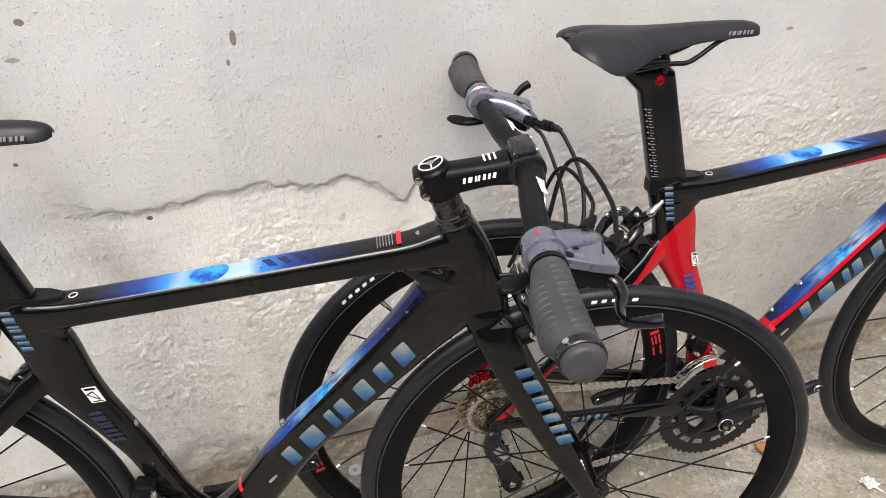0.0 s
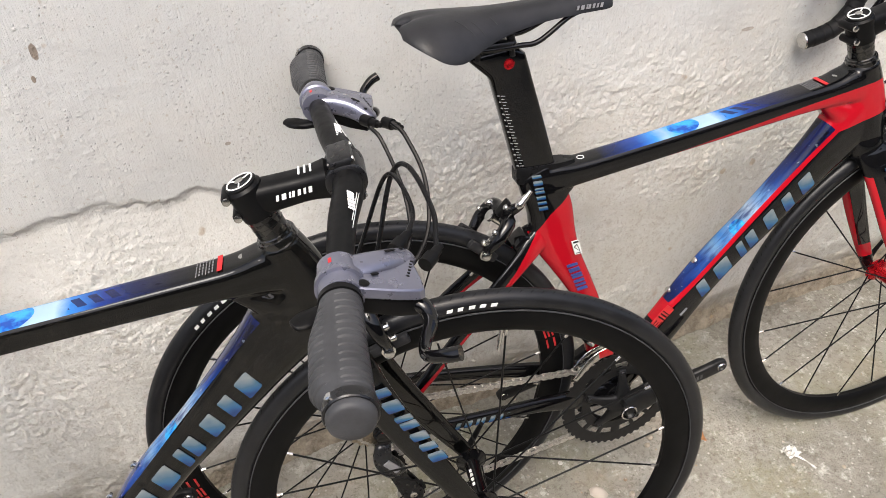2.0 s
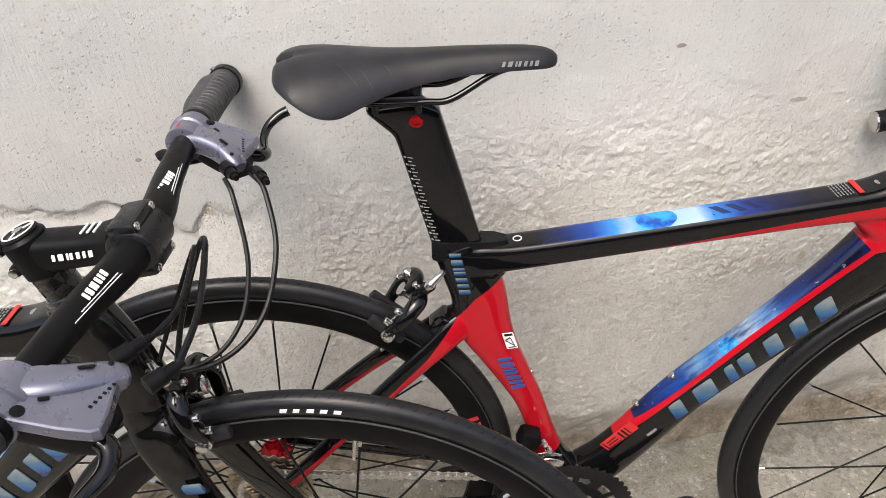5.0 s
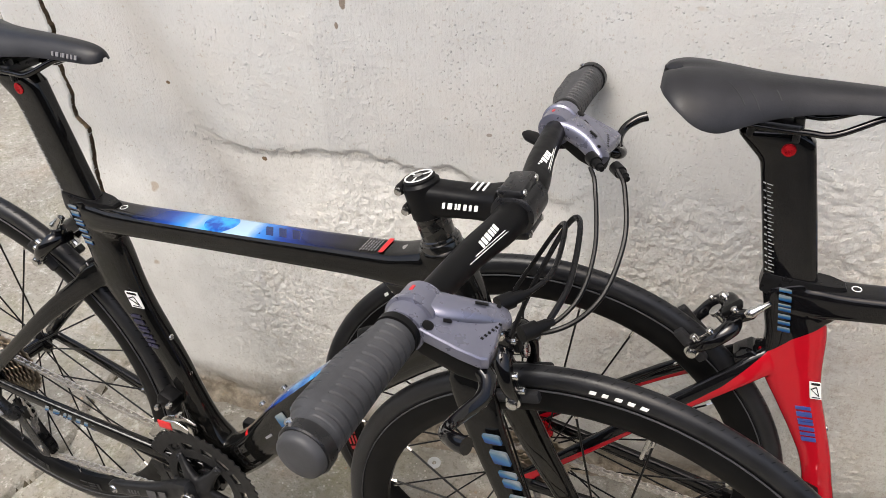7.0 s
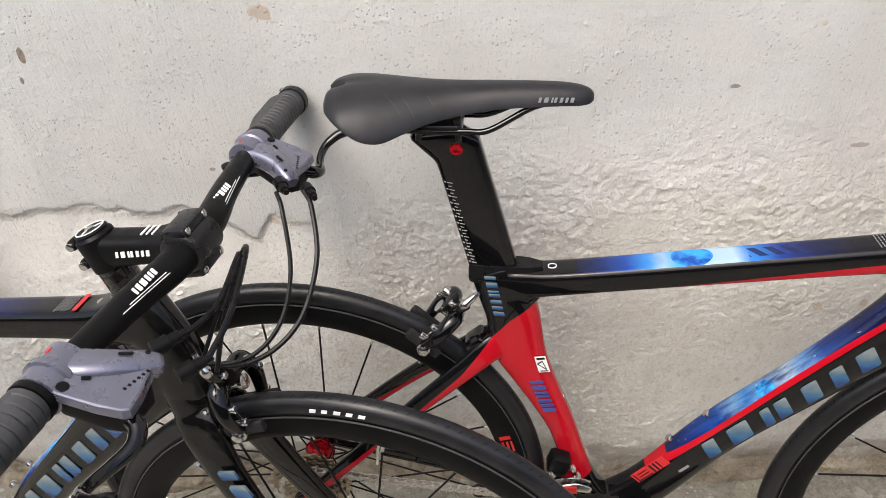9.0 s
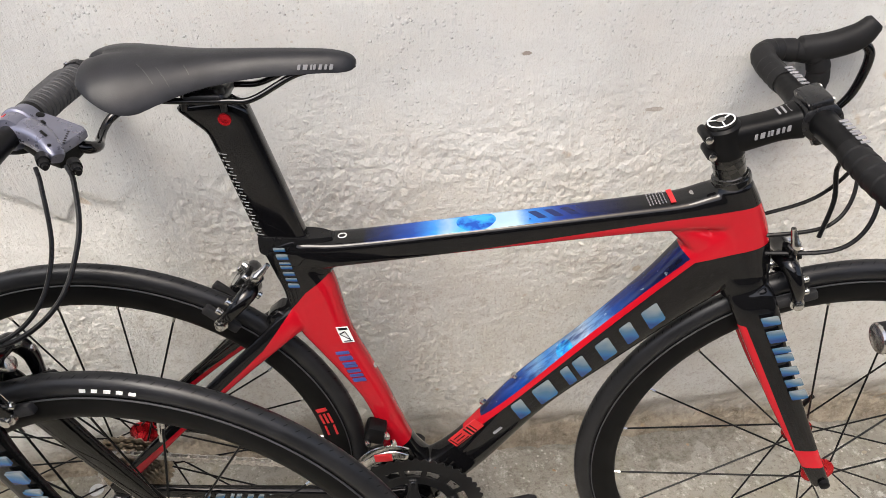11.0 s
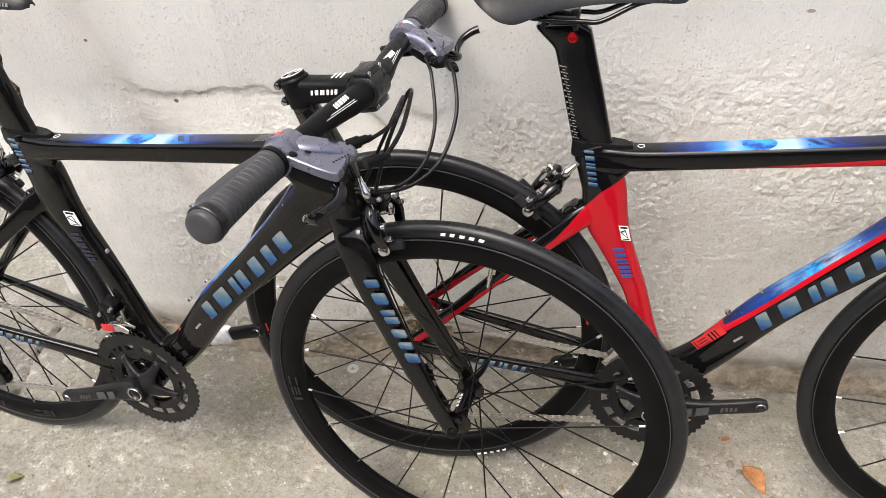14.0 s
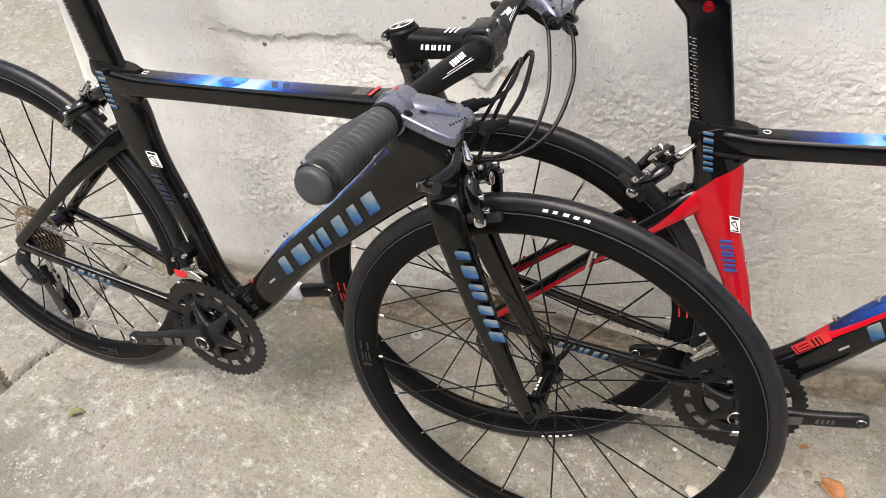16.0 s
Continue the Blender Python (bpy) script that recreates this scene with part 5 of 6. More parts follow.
def build_fork(bike, red):
    tubes = [("fork", [(0.797, 0, 0.672, 0.046, 0.056), (0.803, 0, 0.655, 0.055, 0.063), (0.809, 0, 0.636, 0.060, 0.058)], 2.5, "black and red aero fork" if red else "carbon aero fork")]
    for s in (-1, 1):
        tubes.append(("fork_blade", [(0.808, s * 0.006, 0.650, 0.016, 0.044), (0.812, s * 0.021, 0.636, 0.023, 0.053), (0.824, s * 0.0300, 0.610, 0.020, 0.052), (0.845, s * 0.037, 0.562, 0.016, 0.046), (0.881, s * 0.043, 0.487, 0.015, 0.040), (0.922, s * 0.050, 0.410, 0.014, 0.032), (0.952, s * 0.054, 0.356, 0.012, 0.026), (0.967, s * 0.0545, 0.330, 0.011, 0.022)], 2.8, ""))
    fork, *blades = merge_tubes(tubes, RED_FORK if red else CARBON_FRAME, bike, 4)
    for blade in blades:
        blade.parent = fork
    e = unit((0.46, -0.07, -0.885))
    emblem_row((0.8215, -0.0430, 0.616) if red else (0.8375, -0.0465, 0.584), e, (0.885, 0, 0.46), 0.152, 0.020, (0, -0.0030, 0), LETTER_BLUE, fork, "blue chrome marks")
    return fork


def build_stem(bike, clamp, label):
    base = HEAD + STEER * 0.050
    stack = Shape().lathe(HEAD, STEER, [(-0.010, 0.0215), (0.0010, 0.0220), (0.0030, 0.0212), (0.0034, 0.0196), (0.0062, 0.0192), (0.0072, 0.0176), (0.0335, 0.0176)], 28).object("headset", CARBON, bike)
    for h in (0.0195, 0.0265):
        Shape().lathe(HEAD + STEER * h, STEER, [(-0.0003, 0.0178), (0.0003, 0.0178)], 28).object("spacer_gap", MATT_BLACK, stack)
    c = np.asarray(clamp, float)
    stem = Shape().lathe(HEAD + STEER * 0.030, STEER, [(0, 0.0155), (0.002, 0.0192), (0.036, 0.0192), (0.039, 0.0165)], 28)
    f = unit(c - base)
    stem.bar([(*(base + f * 0.004), 0.034, 0.036), (*(base + f * 0.03), 0.033, 0.033), (*(base * 0.4 + c * 0.6), 0.034, 0.031), (*(c - f * 0.018), 0.042, 0.036)], 22, 3.2, 6)
    stem = stem.object("stem", MATT_BLACK, bike, label)
    Shape().lathe(c - (0, 0.0225, 0), (0, 1, 0), [(0, 0.0185), (0.002, 0.0212), (0.043, 0.0212), (0.045, 0.0185)], 28).object("bar_clamp", ALLOY_BLACK, stem)
    plate_n = unit(f + (0, 0, 0.05))
    u = unit(np.cross(plate_n, (0, 1, 0)) * -1)
    for y in (-0.016, 0.016):
        for h in (-0.021, 0.021):
            Shape().lathe(c + u * h + (0, y, 0) + plate_n * -0.012, plate_n, [(0, 0.0046), (0.022, 0.0048), (0.0235, 0.0040)], 12).object("bolt", ALLOY_BLACK, stem)
            Shape().lathe(c + u * h + (0, y, 0) + plate_n * 0.0125, plate_n, [(0, 0.0036), (0.002, 0.0036), (0.0025, 0.002)], 10).object("bolt", STEEL, stem)
    for h in (-0.0205, 0.0205):
        Shape().block(c + u * h + plate_n * 0.001, (0.026, 0.044, 0.0115), plate_n, (0, 1, 0), 0.7).object("clamp_ear", ALLOY_BLACK, stem)
    ink = WHITE_INK if label.endswith("white marks") else GREY_INK
    emblem_row(base + f * 0.026 + (0, -0.0176, -0.001), f, np.cross((0, 1, 0), f) * -1 if np.cross((0, 1, 0), f)[2] < 0 else np.cross((0, 1, 0), f), 0.040, 0.0062, (0, -0.0008, 0), ink, stem)
    for k in range(3):
        Shape().block(base + f * (0.052 + 0.006 * k) + (0, 0.0, 0.0168), (0.0022, 0.016, 0.0012), f, (0, 1, 0), 0.2).object("mark", ink, stem)
    cap = Shape().lathe(HEAD + STEER * 0.0685, STEER, [(0, 0.0165), (0.0025, 0.0165), (0.0040, 0.0145), (0.0035, 0.0125)], 30).object("top_cap", MATT_BLACK, stem)
    Shape().lathe(HEAD + STEER * 0.0725, STEER, [(0, 0.0146), (0.0008, 0.0146), (0.0008, 0.0132), (0, 0.0132)], 30, closed=True).object("cap_ring", WHITE_INK, cap)
    Shape().lathe(HEAD + STEER * 0.072, STEER, [(0, 0.0050), (0.0020, 0.0050), (0.0022, 0.0030)], 16).object("bolt", STEEL, cap)
    for k in range(3):
        a = radians(120 * k + 30)
        x = np.array((math.sin(radians(70)), 0, math.cos(radians(70))))
        d = x * math.cos(a) + np.array((0, 1, 0)) * math.sin(a)
        Shape().block(HEAD + STEER * 0.0733 + d * 0.0085, (0.009, 0.0014, 0.001), d, np.cross(STEER, d), 0.3).object("cap_spoke", WHITE_INK, cap)
    back = HEAD + STEER * 0.05 - f * 0.0185
    for h in (0.012, -0.010):
        Shape().lathe(back + STEER * h + (0, -0.014, 0), (0, 1, 0), [(0, 0.005), (0.003, 0.0058), (0.025, 0.0058), (0.028, 0.005)], 12).object("bolt_boss", MATT_BLACK, stem)
        Shape().lathe(back + STEER * h + (0, -0.0155, 0), (0, -1, 0), [(-0.002, 0.0042), (0.0015, 0.0042), (0.002, 0.0028)], 12).object("bolt", STEEL, stem)
    return stem, f


def spec_cable(bike, name, points, r=0.0024, label="black cable housing"):
    return Shape().pipe(points, r, 8, 10).object(name, CABLE_SKIN, bike, label)


TILT_BAR = 0.014
BAR_AHEAD, BAR_DOWN = 0.019, 0.0025


def build_grip(bar, s):
    """Lock-on grip: ribs over the front and underside, a smooth strip on top, a palm wing behind, clamp rings and a soft end plug."""
    base, axis = np.array((0.8055, s * 0.206, 0.850)), unit((-0.015, s, 0))
    fwd, up = np.array((1.0, 0, 0)), np.array((0, 0, 1.0))
    th = np.arange(56) * 2 * np.pi / 56
    panel = step(radians(13), radians(22), np.abs(np.angle(np.exp(1j * (th - radians(118))))))
    rear = np.clip(np.cos(th - radians(192)), 0, 1)
    rings = []
    for h in np.concatenate([[0.006, 0.0075], np.arange(0.010, 0.1135, 0.0011), [0.1145, 0.116]]):
        r = 0.0163 + 0.0010 * abs(h - 0.055) / 0.055 + (-0.0022 if h < 0.007 or h > 0.1155 else 0)
        wing = 0.0105 * step(0.004, 0.055, np.array(h)) * step(0.1165, 0.096, np.array(h)) * rear**1.6
        phase = (h - 0.013) / 0.0083 % 1.0
        inside = 0.013 < h < 0.110
        groove = 0.0016 * (phase < 0.15) * panel * inside
        lift = 0.0006 * panel * inside
        rad = r + wing + lift - groove
        rings.append(base + axis * h + np.outer(np.cos(th) * rad, fwd) + np.outer(np.sin(th) * rad, up))
    grip = Shape().loft(rings).tilt(TILT_BAR).object("grip", GRIP_RUBBER, bar, "ribbed dark grey rubber grip", 24)
    Shape().lathe(base, axis, [(-0.001, 0.0150), (0.0, 0.0180), (0.006, 0.0182), (0.0068, 0.0150)], 36).tilt(TILT_BAR).object("clamp_ring", MATT_BLACK, grip)
    Shape().lathe(base, axis, [(0.1150, 0.0160), (0.1155, 0.0192), (0.1240, 0.0196), (0.1250, 0.0186), (0.1250, 0.0165)], 40).tilt(TILT_BAR).object("clamp_ring", ALLOY_BLACK, grip, "black alloy ring")
    Shape().lathe(base, axis, [(0.1235, 0.0176), (0.1275, 0.0176), (0.1305, 0.0166), (0.1320, 0.0140), (0.1323, 0.0080)], 36).tilt(TILT_BAR).object("end_plug", GRIP_RUBBER, grip, "", 60)
    bolt = base + axis * 0.1195 + fwd * -0.013 + up * 0.0155
    Shape().lathe(bolt, unit((-0.6, 0, 0.8)), [(-0.004, 0.003), (0.0012, 0.003), (0.0018, 0.0018)], 10).tilt(TILT_BAR).object("bolt", STEEL, grip)


def build_flat_bar(bike):
    stem, f = build_stem(bike, (0.826 + BAR_AHEAD, 0, 0.850 - BAR_DOWN), "black alloy stem with white marks")
    way = [(0.803, -0.330, 0.850), (0.806, -0.20, 0.850), (0.815, -0.10, 0.850), (0.826, -0.035, 0.850), (0.826, 0.035, 0.850), (0.815, 0.10, 0.850), (0.806, 0.20, 0.850), (0.803, 0.330, 0.850)]
    rad = [0.0112, 0.0112, 0.0135, 0.0159, 0.0159, 0.0135, 0.0112, 0.0112]
    bar = Shape().pipe(way, rad, 20, 8).tilt(TILT_BAR).object("handlebar", MATT_BLACK, bike, "matt black flat handlebar")
    bar.location = (BAR_AHEAD, 0, -BAR_DOWN)
    for s in (-1, 1):
        # white stripes and marks on the bar
        quads = []
        for k, (x0, x1, dz) in enumerate(((0.052, 0.125, 0.004), (0.060, 0.105, 0.0075))):
            for j in range(8):
                y0, y1 = x0 + (x1 - x0) * j / 8, x0 + (x1 - x0) * (j + 1) / 8
                r = lambda y: 0.0163 - max(0, y - 0.035) * 0.036
                px = lambda y: 0.8255 - max(0, y - 0.035) * 0.165
                a = radians(28 + 9 * k)
                quads.append([(px(y) + r(y) * math.cos(a + e), s * y, 0.850 + r(y) * math.sin(a + e)) for y, e in ((y0, 0), (y1, 0), (y1, 0.06), (y0, 0.06))])
        flat_marks(quads, (0.0004, 0, 0.0004)).tilt(TILT_BAR).object("stripe", WHITE_INK, bar, "white stripe")
        a = radians(62)
        o = np.array((0.8215 + 0.0162 * math.cos(a), -0.098 if s < 0 else 0.055, 0.850 + 0.0162 * math.sin(a) - 0.002))
        emblem_row(o, (0.03 * -s, 1, 0.0), (math.sin(a) * -1, 0, math.cos(a)), 0.034, 0.0068, (0.0004, 0, 0.0008), WHITE_INK, bar, "white marks")
        build_grip(bar, s)
        # shift and brake lever: collar with a raised lip, flat faced body, hump towards the cables
        lever = Shape().lathe((0.807, s * 0.170, 0.850), (0, s, 0), [(0, 0.0150), (0.001, 0.0186), (0.020, 0.0190), (0.0215, 0.0212), (0.0270, 0.0214), (0.0280, 0.0188), (0.041, 0.0184), (0.042, 0.0150)], 32).tilt(TILT_BAR).object("brake_shifter", LEVER_GREY, bike, "grey metallic brake and shift lever")
        lever.location = (BAR_AHEAD, -s * 0.006, -BAR_DOWN)
        drop_z = lambda x, y: 0.8600 - 0.30 * (x - 0.820)
        outline = [(0.810, 0.180), (0.812, 0.2095), (0.824, 0.2125), (0.852, 0.2115), (0.8700, 0.2085), (0.8745, 0.2050), (0.8740, 0.190), (0.8700, 0.166), (0.8670, 0.1590), (0.858, 0.1580), (0.846, 0.1630), (0.834, 0.1720), (0.822, 0.1780)]
        outline = [(x, s * y) for x, y in (outline if s > 0 else outline[::-1])]
        Shape().prism(outline, lambda x, y: drop_z(x, y) - 0.011, drop_z, 0.0022).tilt(TILT_BAR).object("housing", LEVER_GREY, lever, "", 24)
        hump = Shape().bar([(0.812, s * 0.182, 0.8520, 0.030, 0.024), (0.828, s * 0.178, 0.8510, 0.029, 0.024), (0.846, s * 0.169, 0.8465, 0.025, 0.023), (0.860, s * 0.158, 0.8405, 0.022, 0.020), (0.867, s * 0.152, 0.8370, 0.018, 0.016)], 20, 3.0, 6)
        hump.tilt(TILT_BAR).object("top_cover", LEVER_GREY, lever)
        under = [(0.812, s * 0.176), (0.818, s * 0.2075), (0.852, s * 0.2085), (0.868, s * 0.2040), (0.870, s * 0.172), (0.862, s * 0.160), (0.840, s * 0.162)]
        Shape().prism(under if s > 0 else under[::-1], lambda x, y: drop_z(x, y) - 0.030, lambda x, y: drop_z(x, y) - 0.010, 0.002).tilt(TILT_BAR).object("underside", MATT_BLACK, lever)
        Shape().pipe([(0.860, s * 0.196, 0.828), (0.873, s * 0.202, 0.822), (0.876, s * 0.216, 0.817), (0.869, s * 0.234, 0.815), (0.865, s * 0.252, 0.818), (0.868, s * 0.266, 0.825), (0.879, s * 0.276, 0.833), (0.889, s * 0.280, 0.837)], [0.0070, 0.0074, 0.0064, 0.0054, 0.0048, 0.0050, 0.0058, 0.0062], 12).tilt(TILT_BAR).object("blade", BLACK_PAINT, lever, "black lever blade")
        Shape().bar([(0.826, s * 0.182, 0.832, 0.010, 0.010), (0.806, s * 0.184, 0.826, 0.011, 0.009), (0.788, s * 0.190, 0.823, 0.018, 0.009), (0.774, s * 0.198, 0.823, 0.022, 0.009), (0.765, s * 0.203, 0.824, 0.014, 0.006)], 14, 2.4, 5).tilt(TILT_BAR).object("shift_paddle", MATT_BLACK, lever)
        for x, y, r, up in ((0.826, 0.2055, 0.0046, 0.0), (0.862, 0.1535, 0.0020, 0.0025)):
            Shape().lathe((x, s * y, drop_z(x, y) + up), (0.36, 0, 1), [(-0.004, r), (0.0008, r), (0.0012, r * 0.7)], 14).tilt(TILT_BAR).object("screw", MATT_BLACK, lever)
        for x, y, up, size in ((0.836, 0.1925, 0.0012, (0.007, 0.0036, 0.0010)), (0.852, 0.1645, 0.0072, (0.011, 0.0032, 0.0010))):
            Shape().block((x, s * y, drop_z(x, y) + up), size, (0.8, -s * 0.5, -0.3), (0.5 * s, 0.85, 0), 0.9).tilt(TILT_BAR).object("window", MATT_BLACK, lever)
        Shape().block((0.8015, s * 0.181, 0.8680), (0.003, 0.006, 0.0010), (1, 0, 0.35)).tilt(TILT_BAR).object("red_mark", RED_INK, lever)
        for k in range(6):
            x, y = 0.8690 - 0.0012 * k, 0.168 + 0.0044 * k
            Shape().block((x, s * y, drop_z(x, y) + 0.0002), (0.0026, 0.0022, 0.0003), (0.94, 0, -0.42), (0, 1, 0)).tilt(TILT_BAR).object("mark", MATT_BLACK, lever)
        for q, w in (((0.887, s * 0.148, 0.830), (0.62, -s * 0.78, 0.05)), ((0.862, s * 0.136, 0.842), (0.6, -s * 0.8, 0.05))):
            Shape().lathe(q, w, [(-0.008, 0.0070), (0.006, 0.0070), (0.0065, 0.0052), (0.016, 0.0048), (0.0165, 0.0032), (0.022, 0.0030)], 14).tilt(TILT_BAR).object("cable_seat", MATT_BLACK, lever)
    # cables: near pair springs up and loops down to the frame; far pair hangs in long bows
    spec_cable(bike, "gear_cable", [(0.890, -0.114, 0.834), (0.902, -0.075, 0.838), (0.894, -0.015, 0.843), (0.882, 0.008, 0.828), (0.858, 0.000, 0.775), (0.832, -0.008, 0.715)])
    spec_cable(bike, "brake_cable", [(0.915, -0.126, 0.823), (0.920, -0.085, 0.840), (0.908, -0.020, 0.855), (0.892, 0.002, 0.838), (0.872, -0.018, 0.780), (0.856, -0.030, 0.715)], 0.0027)
    spec_cable(bike, "gear_cable", [(0.882, 0.114, 0.841), (0.893, 0.098, 0.828), (0.909, 0.060, 0.778), (0.905, 0.018, 0.738), (0.872, -0.012, 0.715), (0.798, -0.012, 0.704)])
    spec_cable(bike, "brake_cable", [(0.908, 0.126, 0.838), (0.921, 0.110, 0.826), (0.935, 0.070, 0.788), (0.926, 0.022, 0.743), (0.885, -0.012, 0.716), (0.800, -0.012, 0.696)], 0.0027)


def build_drop_bar(bike):
    c = np.array((0.838, 0, 0.860))
    stem, f = build_stem(bike, c, "black alloy stem with dark marks")
    bar = Shape().pipe([(0.838, -0.10, 0.860), (0.838, 0, 0.860), (0.838, 0.10, 0.860)], [0.0125, 0.0159, 0.0125], 18, 8).object("handlebar", MATT_BLACK, bike, "black drop handlebar with wound tape")
    for s in (-1, 1):
        way = [(0.838, s * 0.085, 0.860), (0.840, s * 0.150, 0.859), (0.850, s * 0.188, 0.858), (0.872, s * 0.203, 0.857), (0.905, s * 0.205, 0.855), (0.925, s * 0.205, 0.848), (0.936, s * 0.206, 0.820), (0.930, s * 0.208, 0.785), (0.908, s * 0.210, 0.755), (0.880, s * 0.212, 0.741), (0.845, s * 0.214, 0.734)]
        p = spline(way, 9)
        d = np.concatenate([[0], np.cumsum(np.linalg.norm(np.diff(p, axis=0), axis=1))])
        # wound tape: each turn laps over the last
        count = int(d[-1] / 0.0022)
        q = np.stack([np.interp(np.linspace(0, d[-1], count), d, p[:, i]) for i in range(3)], 1)
        r = [0.0142 + 0.0011 * ((i * 0.0022 / 0.017) % 1.0) for i in range(count)]
        Shape().pipe(q, r, 16, smooth=False).object("tape", TAPE, bar, "black wound bar tape", 25)
        Shape().lathe((0.845, s * 0.214, 0.734), (-1, 0.03 * s, -0.12), [(-0.003, 0.0145), (0.001, 0.0150), (0.003, 0.0135), (0.004, 0.008)], 20).object("end_plug", STEEL, bar, "silver end plug")
        hood = Shape().bar([(0.905, s * 0.205, 0.857, 0.030, 0.034), (0.94, s * 0.203, 0.863, 0.030, 0.034), (0.970, s * 0.201, 0.875, 0.028, 0.034), (0.985, s * 0.200, 0.892, 0.022, 0.026)], 18, 2.4, 6).object("brake_hood", TAPE, bike, "black rubber brake hood")
        Shape().pipe([(0.972, s * 0.203, 0.872), (0.995, s * 0.205, 0.850), (0.990, s * 0.207, 0.800), (0.972, s * 0.212, 0.765)], [0.006, 0.0065, 0.006, 0.005], 12).object("blade", BLACK_PAINT, hood)
        emblem_row((0.836, s * 0.072 - 0.03, 0.8765), (0, 1, 0), (1, 0, 0), 0.055, 0.010, (0, 0, 0.0006), GREY_INK, bar)
    spec_cable(bike, "gear_cable", [(0.845, -0.055, 0.851), (0.880, -0.030, 0.835), (0.895, 0.0, 0.790), (0.870, 0.016, 0.745), (0.798, 0.012, 0.722)])
    spec_cable(bike, "gear_cable", [(0.845, 0.055, 0.851), (0.885, 0.035, 0.830), (0.905, -0.002, 0.785), (0.880, -0.022, 0.735), (0.798, -0.012, 0.712)])
    spec_cable(bike, "brake_cable", [(0.848, -0.075, 0.853), (0.865, -0.050, 0.842), (0.866, -0.025, 0.810), (0.872, -0.028, 0.770), (0.866, -0.032, 0.725)], 0.0027)
    spec_cable(bike, "brake_cable", [(0.846, 0.040, 0.850), (0.900, 0.010, 0.825), (0.920, -0.030, 0.770), (0.890, -0.040, 0.715), (0.800, -0.012, 0.690)], 0.0027)


def build_bicycle(label, red, place, crank_turn, drop, bb_shift):
    bike = tagged(new("bicycle"), label, "bicycle", "road bicycles leaned on the wall")
    bb = BB + (bb_shift, 0, 0)
    hub = RED_ALLOY if red else BLACK_PAINT
    build_wheel(bike, True, hub, 20, RED_INK if red else DIM_INK, (-40,) if red else (95.4, -90), (-74,) if red else (-178,), 20 if red else 82)
    build_wheel(bike, False, hub, 24, RED_INK if red else DIM_INK, (134, -60) if red else (-140,), (10, -172) if red else (-108, -82), 127)
    build_frame(bike, red, bb, drop)
    build_fork(bike, red)
    build_saddle(bike, drop - 0.0065)
    build_crankset(bike, crank_turn, bb)
    build_drivetrain(bike, bb)
    build_brake(bike, (0.832, 0, 0.664), (0.94, 0, 0.34), (-0.34, 0, 0.94), "front_brake")
    build_brake(bike, (0.218, 0, 0.622), (-0.74, 0, 0.67), (0.67, 0, 0.74), "rear_brake")
    build_drop_bar(bike) if red else build_flat_bar(bike)
    if not red:
        e = np.array((-math.cos(radians(crank_turn)), 0, -math.sin(radians(crank_turn))))
        wrap = Shape().bar([(*(bb + e * d + (0, 0.072 + 0.0 * d, 0)), 0.023, 0.034 + j) for d, j in ((0.055, 0.0), (0.068, 0.002), (0.082, -0.001), (0.098, 0.002), (0.108, 0.0))], 18, 3.0, 4)
        wrap.object("film_wrap", simple("white_packing_film", (0.72, 0.73, 0.74), 0.35, vary=0.25, scale=90, grain=0.6, grain_scale=120), bike, "torn white packing film")
    bike.matrix_world = place
    return bike


build_bicycle("black carbon road bicycle with flat handlebar, leaning on the wall", False, pose(-0.1065, -0.2518, 0.0, -4.75, -0.3, -9.38), 199, 0.010, 0.0)
build_bicycle("red and black carbon road bicycle with drop handlebar by wall", True, pose(0.7499, -0.2309, 0.0, -5.3, 0.6, -3.3), 18, 0.0, 0.0)


# ---- small things on the ground ----
def ground_z(x, y):
    return float(ground_height(np.array([x]), np.array([y]))[0])


def build_leaf(x, y, turn, size, mat, label, curl=0.35):
    rows, cols = 11, 7
    verts = []
    for i in range(rows):
        u = i / (rows - 1)
        w = 0.30 * math.sin(math.pi * min(1, u * 1.02) ** 0.8) * (1 - 0.25 * u)
        for j in range(cols):
            v = j / (cols - 1) * 2 - 1
            verts.append(((u - 0.5) * size, v * w * size * (1 + 0.08 * math.sin(u * 31 + v * 5)), size * (curl * (abs(v) ** 1.5) * w * 1.2 + 0.10 * math.sin(u * 3.1 + 0.4) + 0.02 * math.sin(9 * u + 3 * v))))
    faces = [(i * cols + j, i * cols + j + 1, (i + 1) * cols + j + 1, (i + 1) * cols + j) for i in range(rows - 1) for j in range(cols - 1)]
    s = Shape().add(verts, faces)
    s.pipe([(-0.5 * size, 0, 0.04 * size), (-0.62 * size, 0.02 * size, 0.03 * size), (-0.72 * size, 0.05 * size, 0.01 * size)], 0.012 * size, 6)
    s.pipe([(-0.5 * size, 0, 0.045 * size), (0, 0, 0.11 * size), (0.48 * size, 0, 0.03 * size)], 0.007 * size, 5)
    ob = s.object("leaf", mat, None, "", 60)
    tagged(ob, label, "leaf", "fallen leaves")
    sol = ob.modifiers.new("thickness", "SOLIDIFY")
    sol.thickness = 0.0004
    ob.matrix_world = pose(x, y, ground_z(x, y) + 0.001, 0, 0, turn)
    return ob


def leaf_mat(name, a, b):
    n = Nodes(name, 0.6, spec=0.3)
    n.colour(n.ramp(n.noise(90, 5, 0.65), (0.3, a), (0.7, b)))
    n.bump(n.noise(240, 3), 0.4, 0.001)
    return n.mat


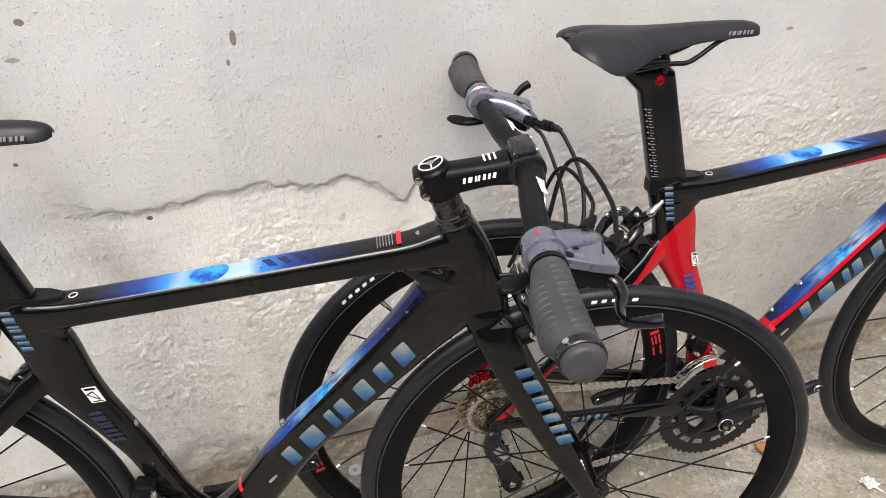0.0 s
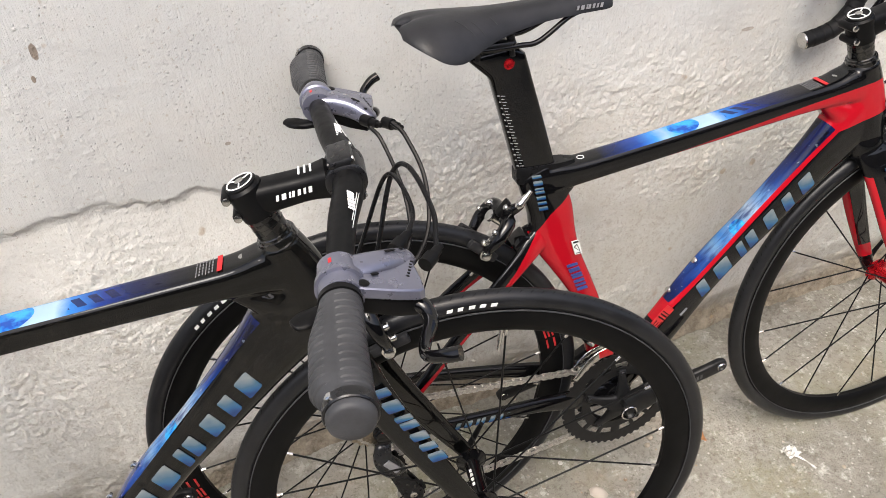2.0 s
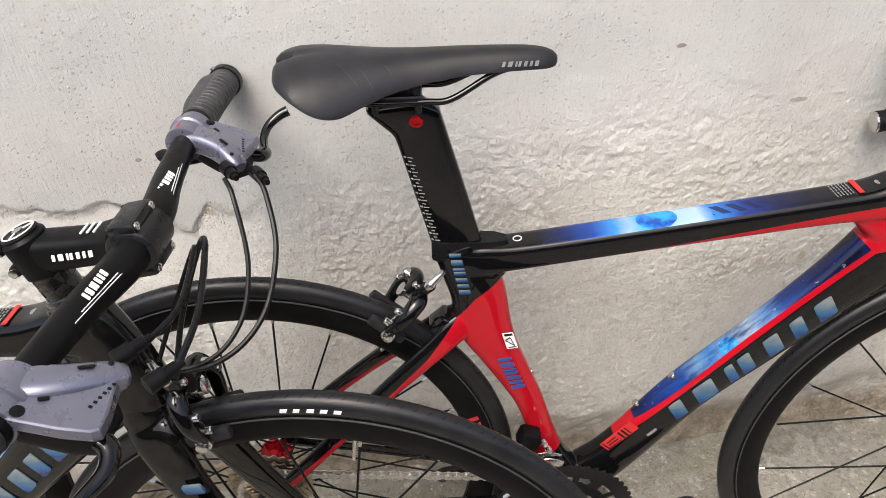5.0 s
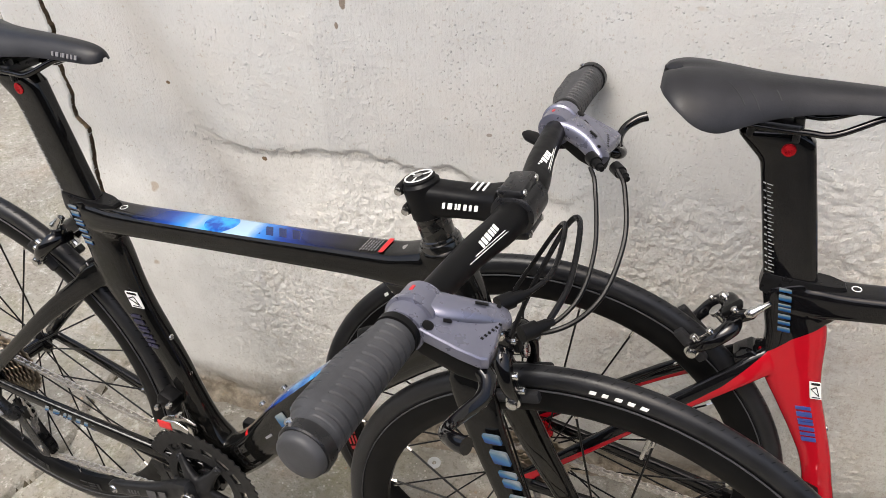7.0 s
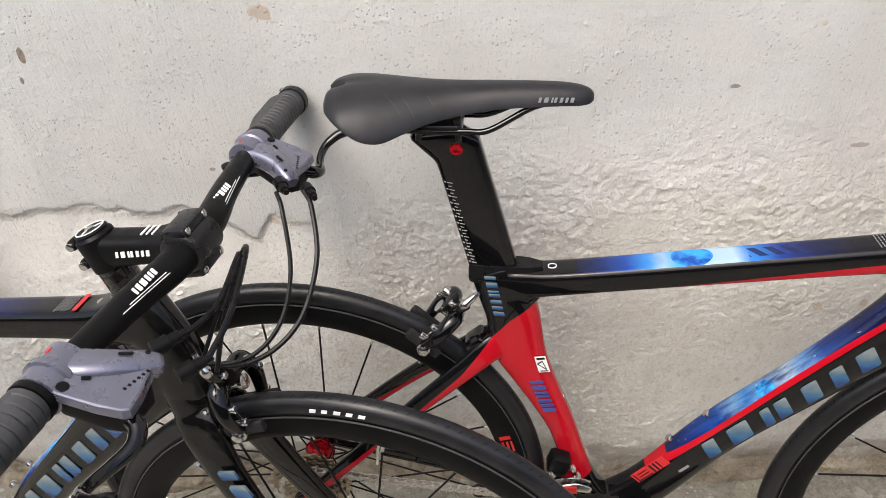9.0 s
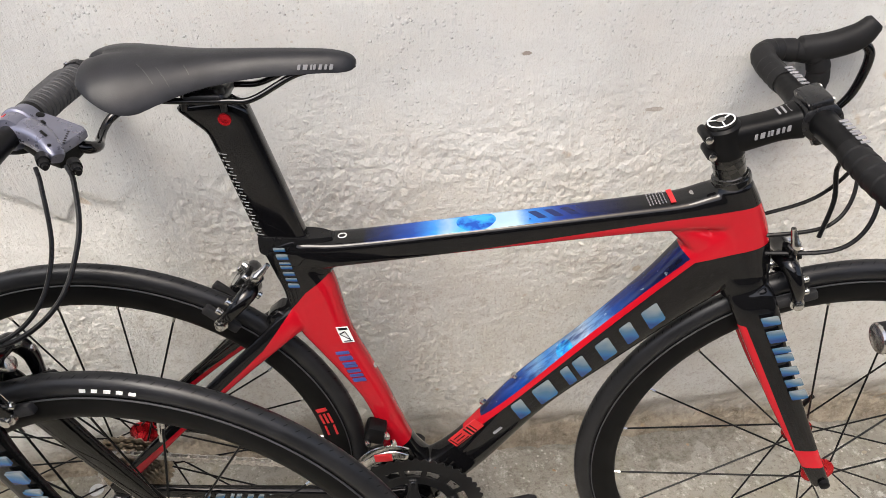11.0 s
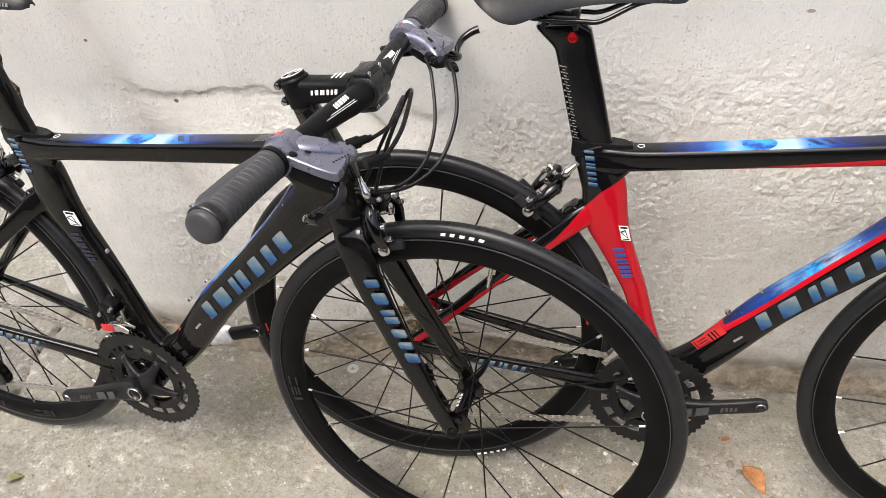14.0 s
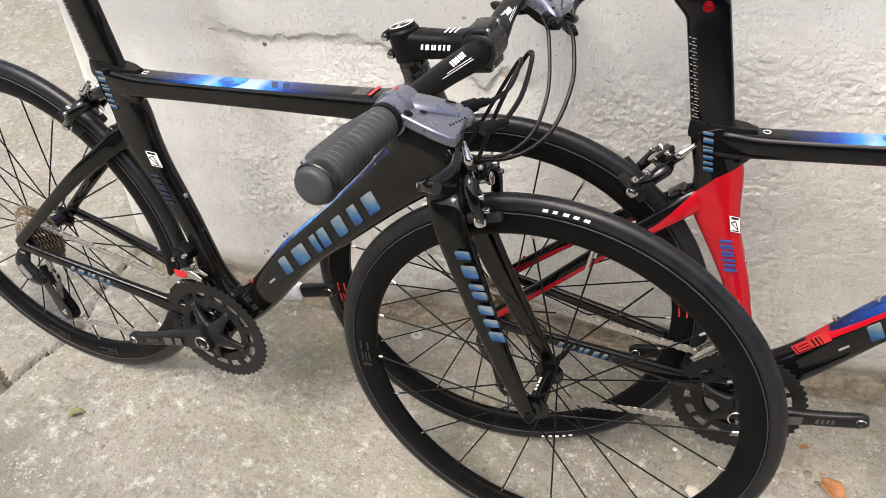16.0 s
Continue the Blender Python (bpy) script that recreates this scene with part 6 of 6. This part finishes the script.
BROWN_LEAF = leaf_mat("dry_brown_leaf", (0.20, 0.085, 0.032), (0.42, 0.20, 0.085))
GREEN_LEAF = leaf_mat("olive_leaf", (0.085, 0.09, 0.03), (0.24, 0.22, 0.10))
build_leaf(1.386, -0.219, -62, 0.070, BROWN_LEAF, "curled dry brown leaf lying on the concrete")
build_leaf(-0.052, -0.394, 35, 0.034, GREEN_LEAF, "small folded olive green leaf on concrete", 0.7)
build_leaf(1.345, -0.125, 20, 0.022, BROWN_LEAF, "tiny dry brown leaf scrap on concrete")

washer = Shape().lathe((0, 0, 0), (0, 0, 1), [(0, 0.013), (0.002, 0.013), (0.002, 0.0045), (0, 0.0045)], 28, closed=True).object("washer", simple("dull_zinc", (0.55, 0.57, 0.58), 0.45, 0.6), None, "")
tagged(washer, "flat zinc washer lying on the concrete", "washer")
washer.matrix_world = pose(0.548, -0.028, ground_z(0.548, -0.028) + 0.0005, 2, 1, 0)


def build_scrap():
    """A crumpled clear plastic scrap with a torn tail."""
    n = Nodes("crumpled_film", 0.25, spec=0.6)
    n.colour(n.ramp(n.noise(120, 4), (0.42, (0.36, 0.35, 0.31)), (0.68, (0.74, 0.74, 0.72))))
    rnd = random.Random(5)
    k = 9
    verts = [((i / (k - 1) - 0.5) * 0.030, (j / (k - 1) - 0.5) * 0.027, 0.002 + rnd.random() * 0.008) for i in range(k) for j in range(k)]
    faces = [(i * k + j, i * k + j + 1, (i + 1) * k + j + 1, (i + 1) * k + j) for i in range(k - 1) for j in range(k - 1)]
    s = Shape().add(verts, faces)
    s.pipe([(0.005, -0.013, 0.004), (0.013, -0.028, 0.002), (0.017, -0.050, 0.002)], [0.0022, 0.0014, 0.0024], 6)
    ob = s.object("plastic_scrap", n.mat, None, "", 20)
    ob.modifiers.new("thickness", "SOLIDIFY").thickness = 0.0003
    ob.matrix_world = pose(1.533, -0.332, ground_z(1.533, -0.332) + 0.001, 0, 0, 6)
    return tagged(ob, "crumpled clear plastic scrap on the concrete", "litter")


build_scrap()


def build_twig(x, y, turn, size):
    pts = [(-0.5 * size, 0, 0.001), (-0.2 * size, 0.10 * size, 0.0025), (0.15 * size, 0.02 * size, 0.002), (0.5 * size, 0.16 * size, 0.001)]
    twig = Shape().pipe(pts, [0.0007, 0.0010, 0.0008, 0.0004], 6).object("twig", GREEN_LEAF, None, "")
    twig.matrix_world = pose(x, y, ground_z(x, y) + 0.0006, 0, 0, turn)
    return tagged(twig, "thin dry twig lying on the concrete", "twig", "dry twigs")


for spot in ((1.97, -0.35, 70, 0.045), (1.90, -0.30, 15, 0.035), (-0.03, -0.535, 60, 0.02)):
    build_twig(*spot)


def build_gravel():
    """Grit and pebbles that lie about on the concrete, most of them by the wall and the cracks."""
    rnd = random.Random(12)
    n = Nodes("pebbles", 0.85, spec=0.25)
    tone = n.add("NewGeometry").outputs["Random Per Island"]
    n.colour(n.ramp(tone, (0.0, (0.16, 0.145, 0.125)), (0.35, (0.36, 0.31, 0.24)), (0.6, (0.45, 0.41, 0.35)), (0.85, (0.30, 0.20, 0.12)), (1.0, (0.62, 0.60, 0.56))))
    n.bump(n.noise(300, 3), 0.4, 0.001)
    s = Shape()
    spots = [(1.142, -0.275, 0.017), (1.345, -0.185, 0.009), (1.30, -0.20, 0.008), (1.33, -0.165, 0.007), (1.36, -0.20, 0.006), (1.285, -0.215, 0.007), (1.20, -0.30, 0.007)]
    while len(spots) < 260:
        x = rnd.uniform(-0.6, 2.6)
        y = -abs(rnd.gauss(0, 0.28)) - 0.005
        spots.append((x, y, rnd.choice((0.0012, 0.0016, 0.002, 0.0025, 0.0032, 0.0045))))
    for k in range(60):
        spots.append((1.05 + rnd.gauss(0, 0.16), -0.26 + rnd.gauss(0, 0.05), rnd.uniform(0.0015, 0.005)))
    for x, y, r in spots:
        a = rnd.uniform(0, 3)
        ux, uy = np.array((math.cos(a), math.sin(a), 0)), np.array((-math.sin(a), math.cos(a), 0))
        sx, sy, sz = r * rnd.uniform(0.8, 1.3), r * rnd.uniform(0.6, 1.0), r * rnd.uniform(0.4, 0.75)
        z = ground_z(x, y) + sz * 0.4
        rings = [ring((x, y, z + h * sz), ux, uy, sx * w, sy * w, 7, 2.3) for h, w in ((-0.8, 0.6), (-0.2, 1.0), (0.4, 0.85), (0.85, 0.45))]
        s.loft(rings)
    return tagged(s.object("gravel", n.mat, None, "", 40), "loose grit and small pebbles on the concrete", "gravel", kind="stuff")


build_gravel()
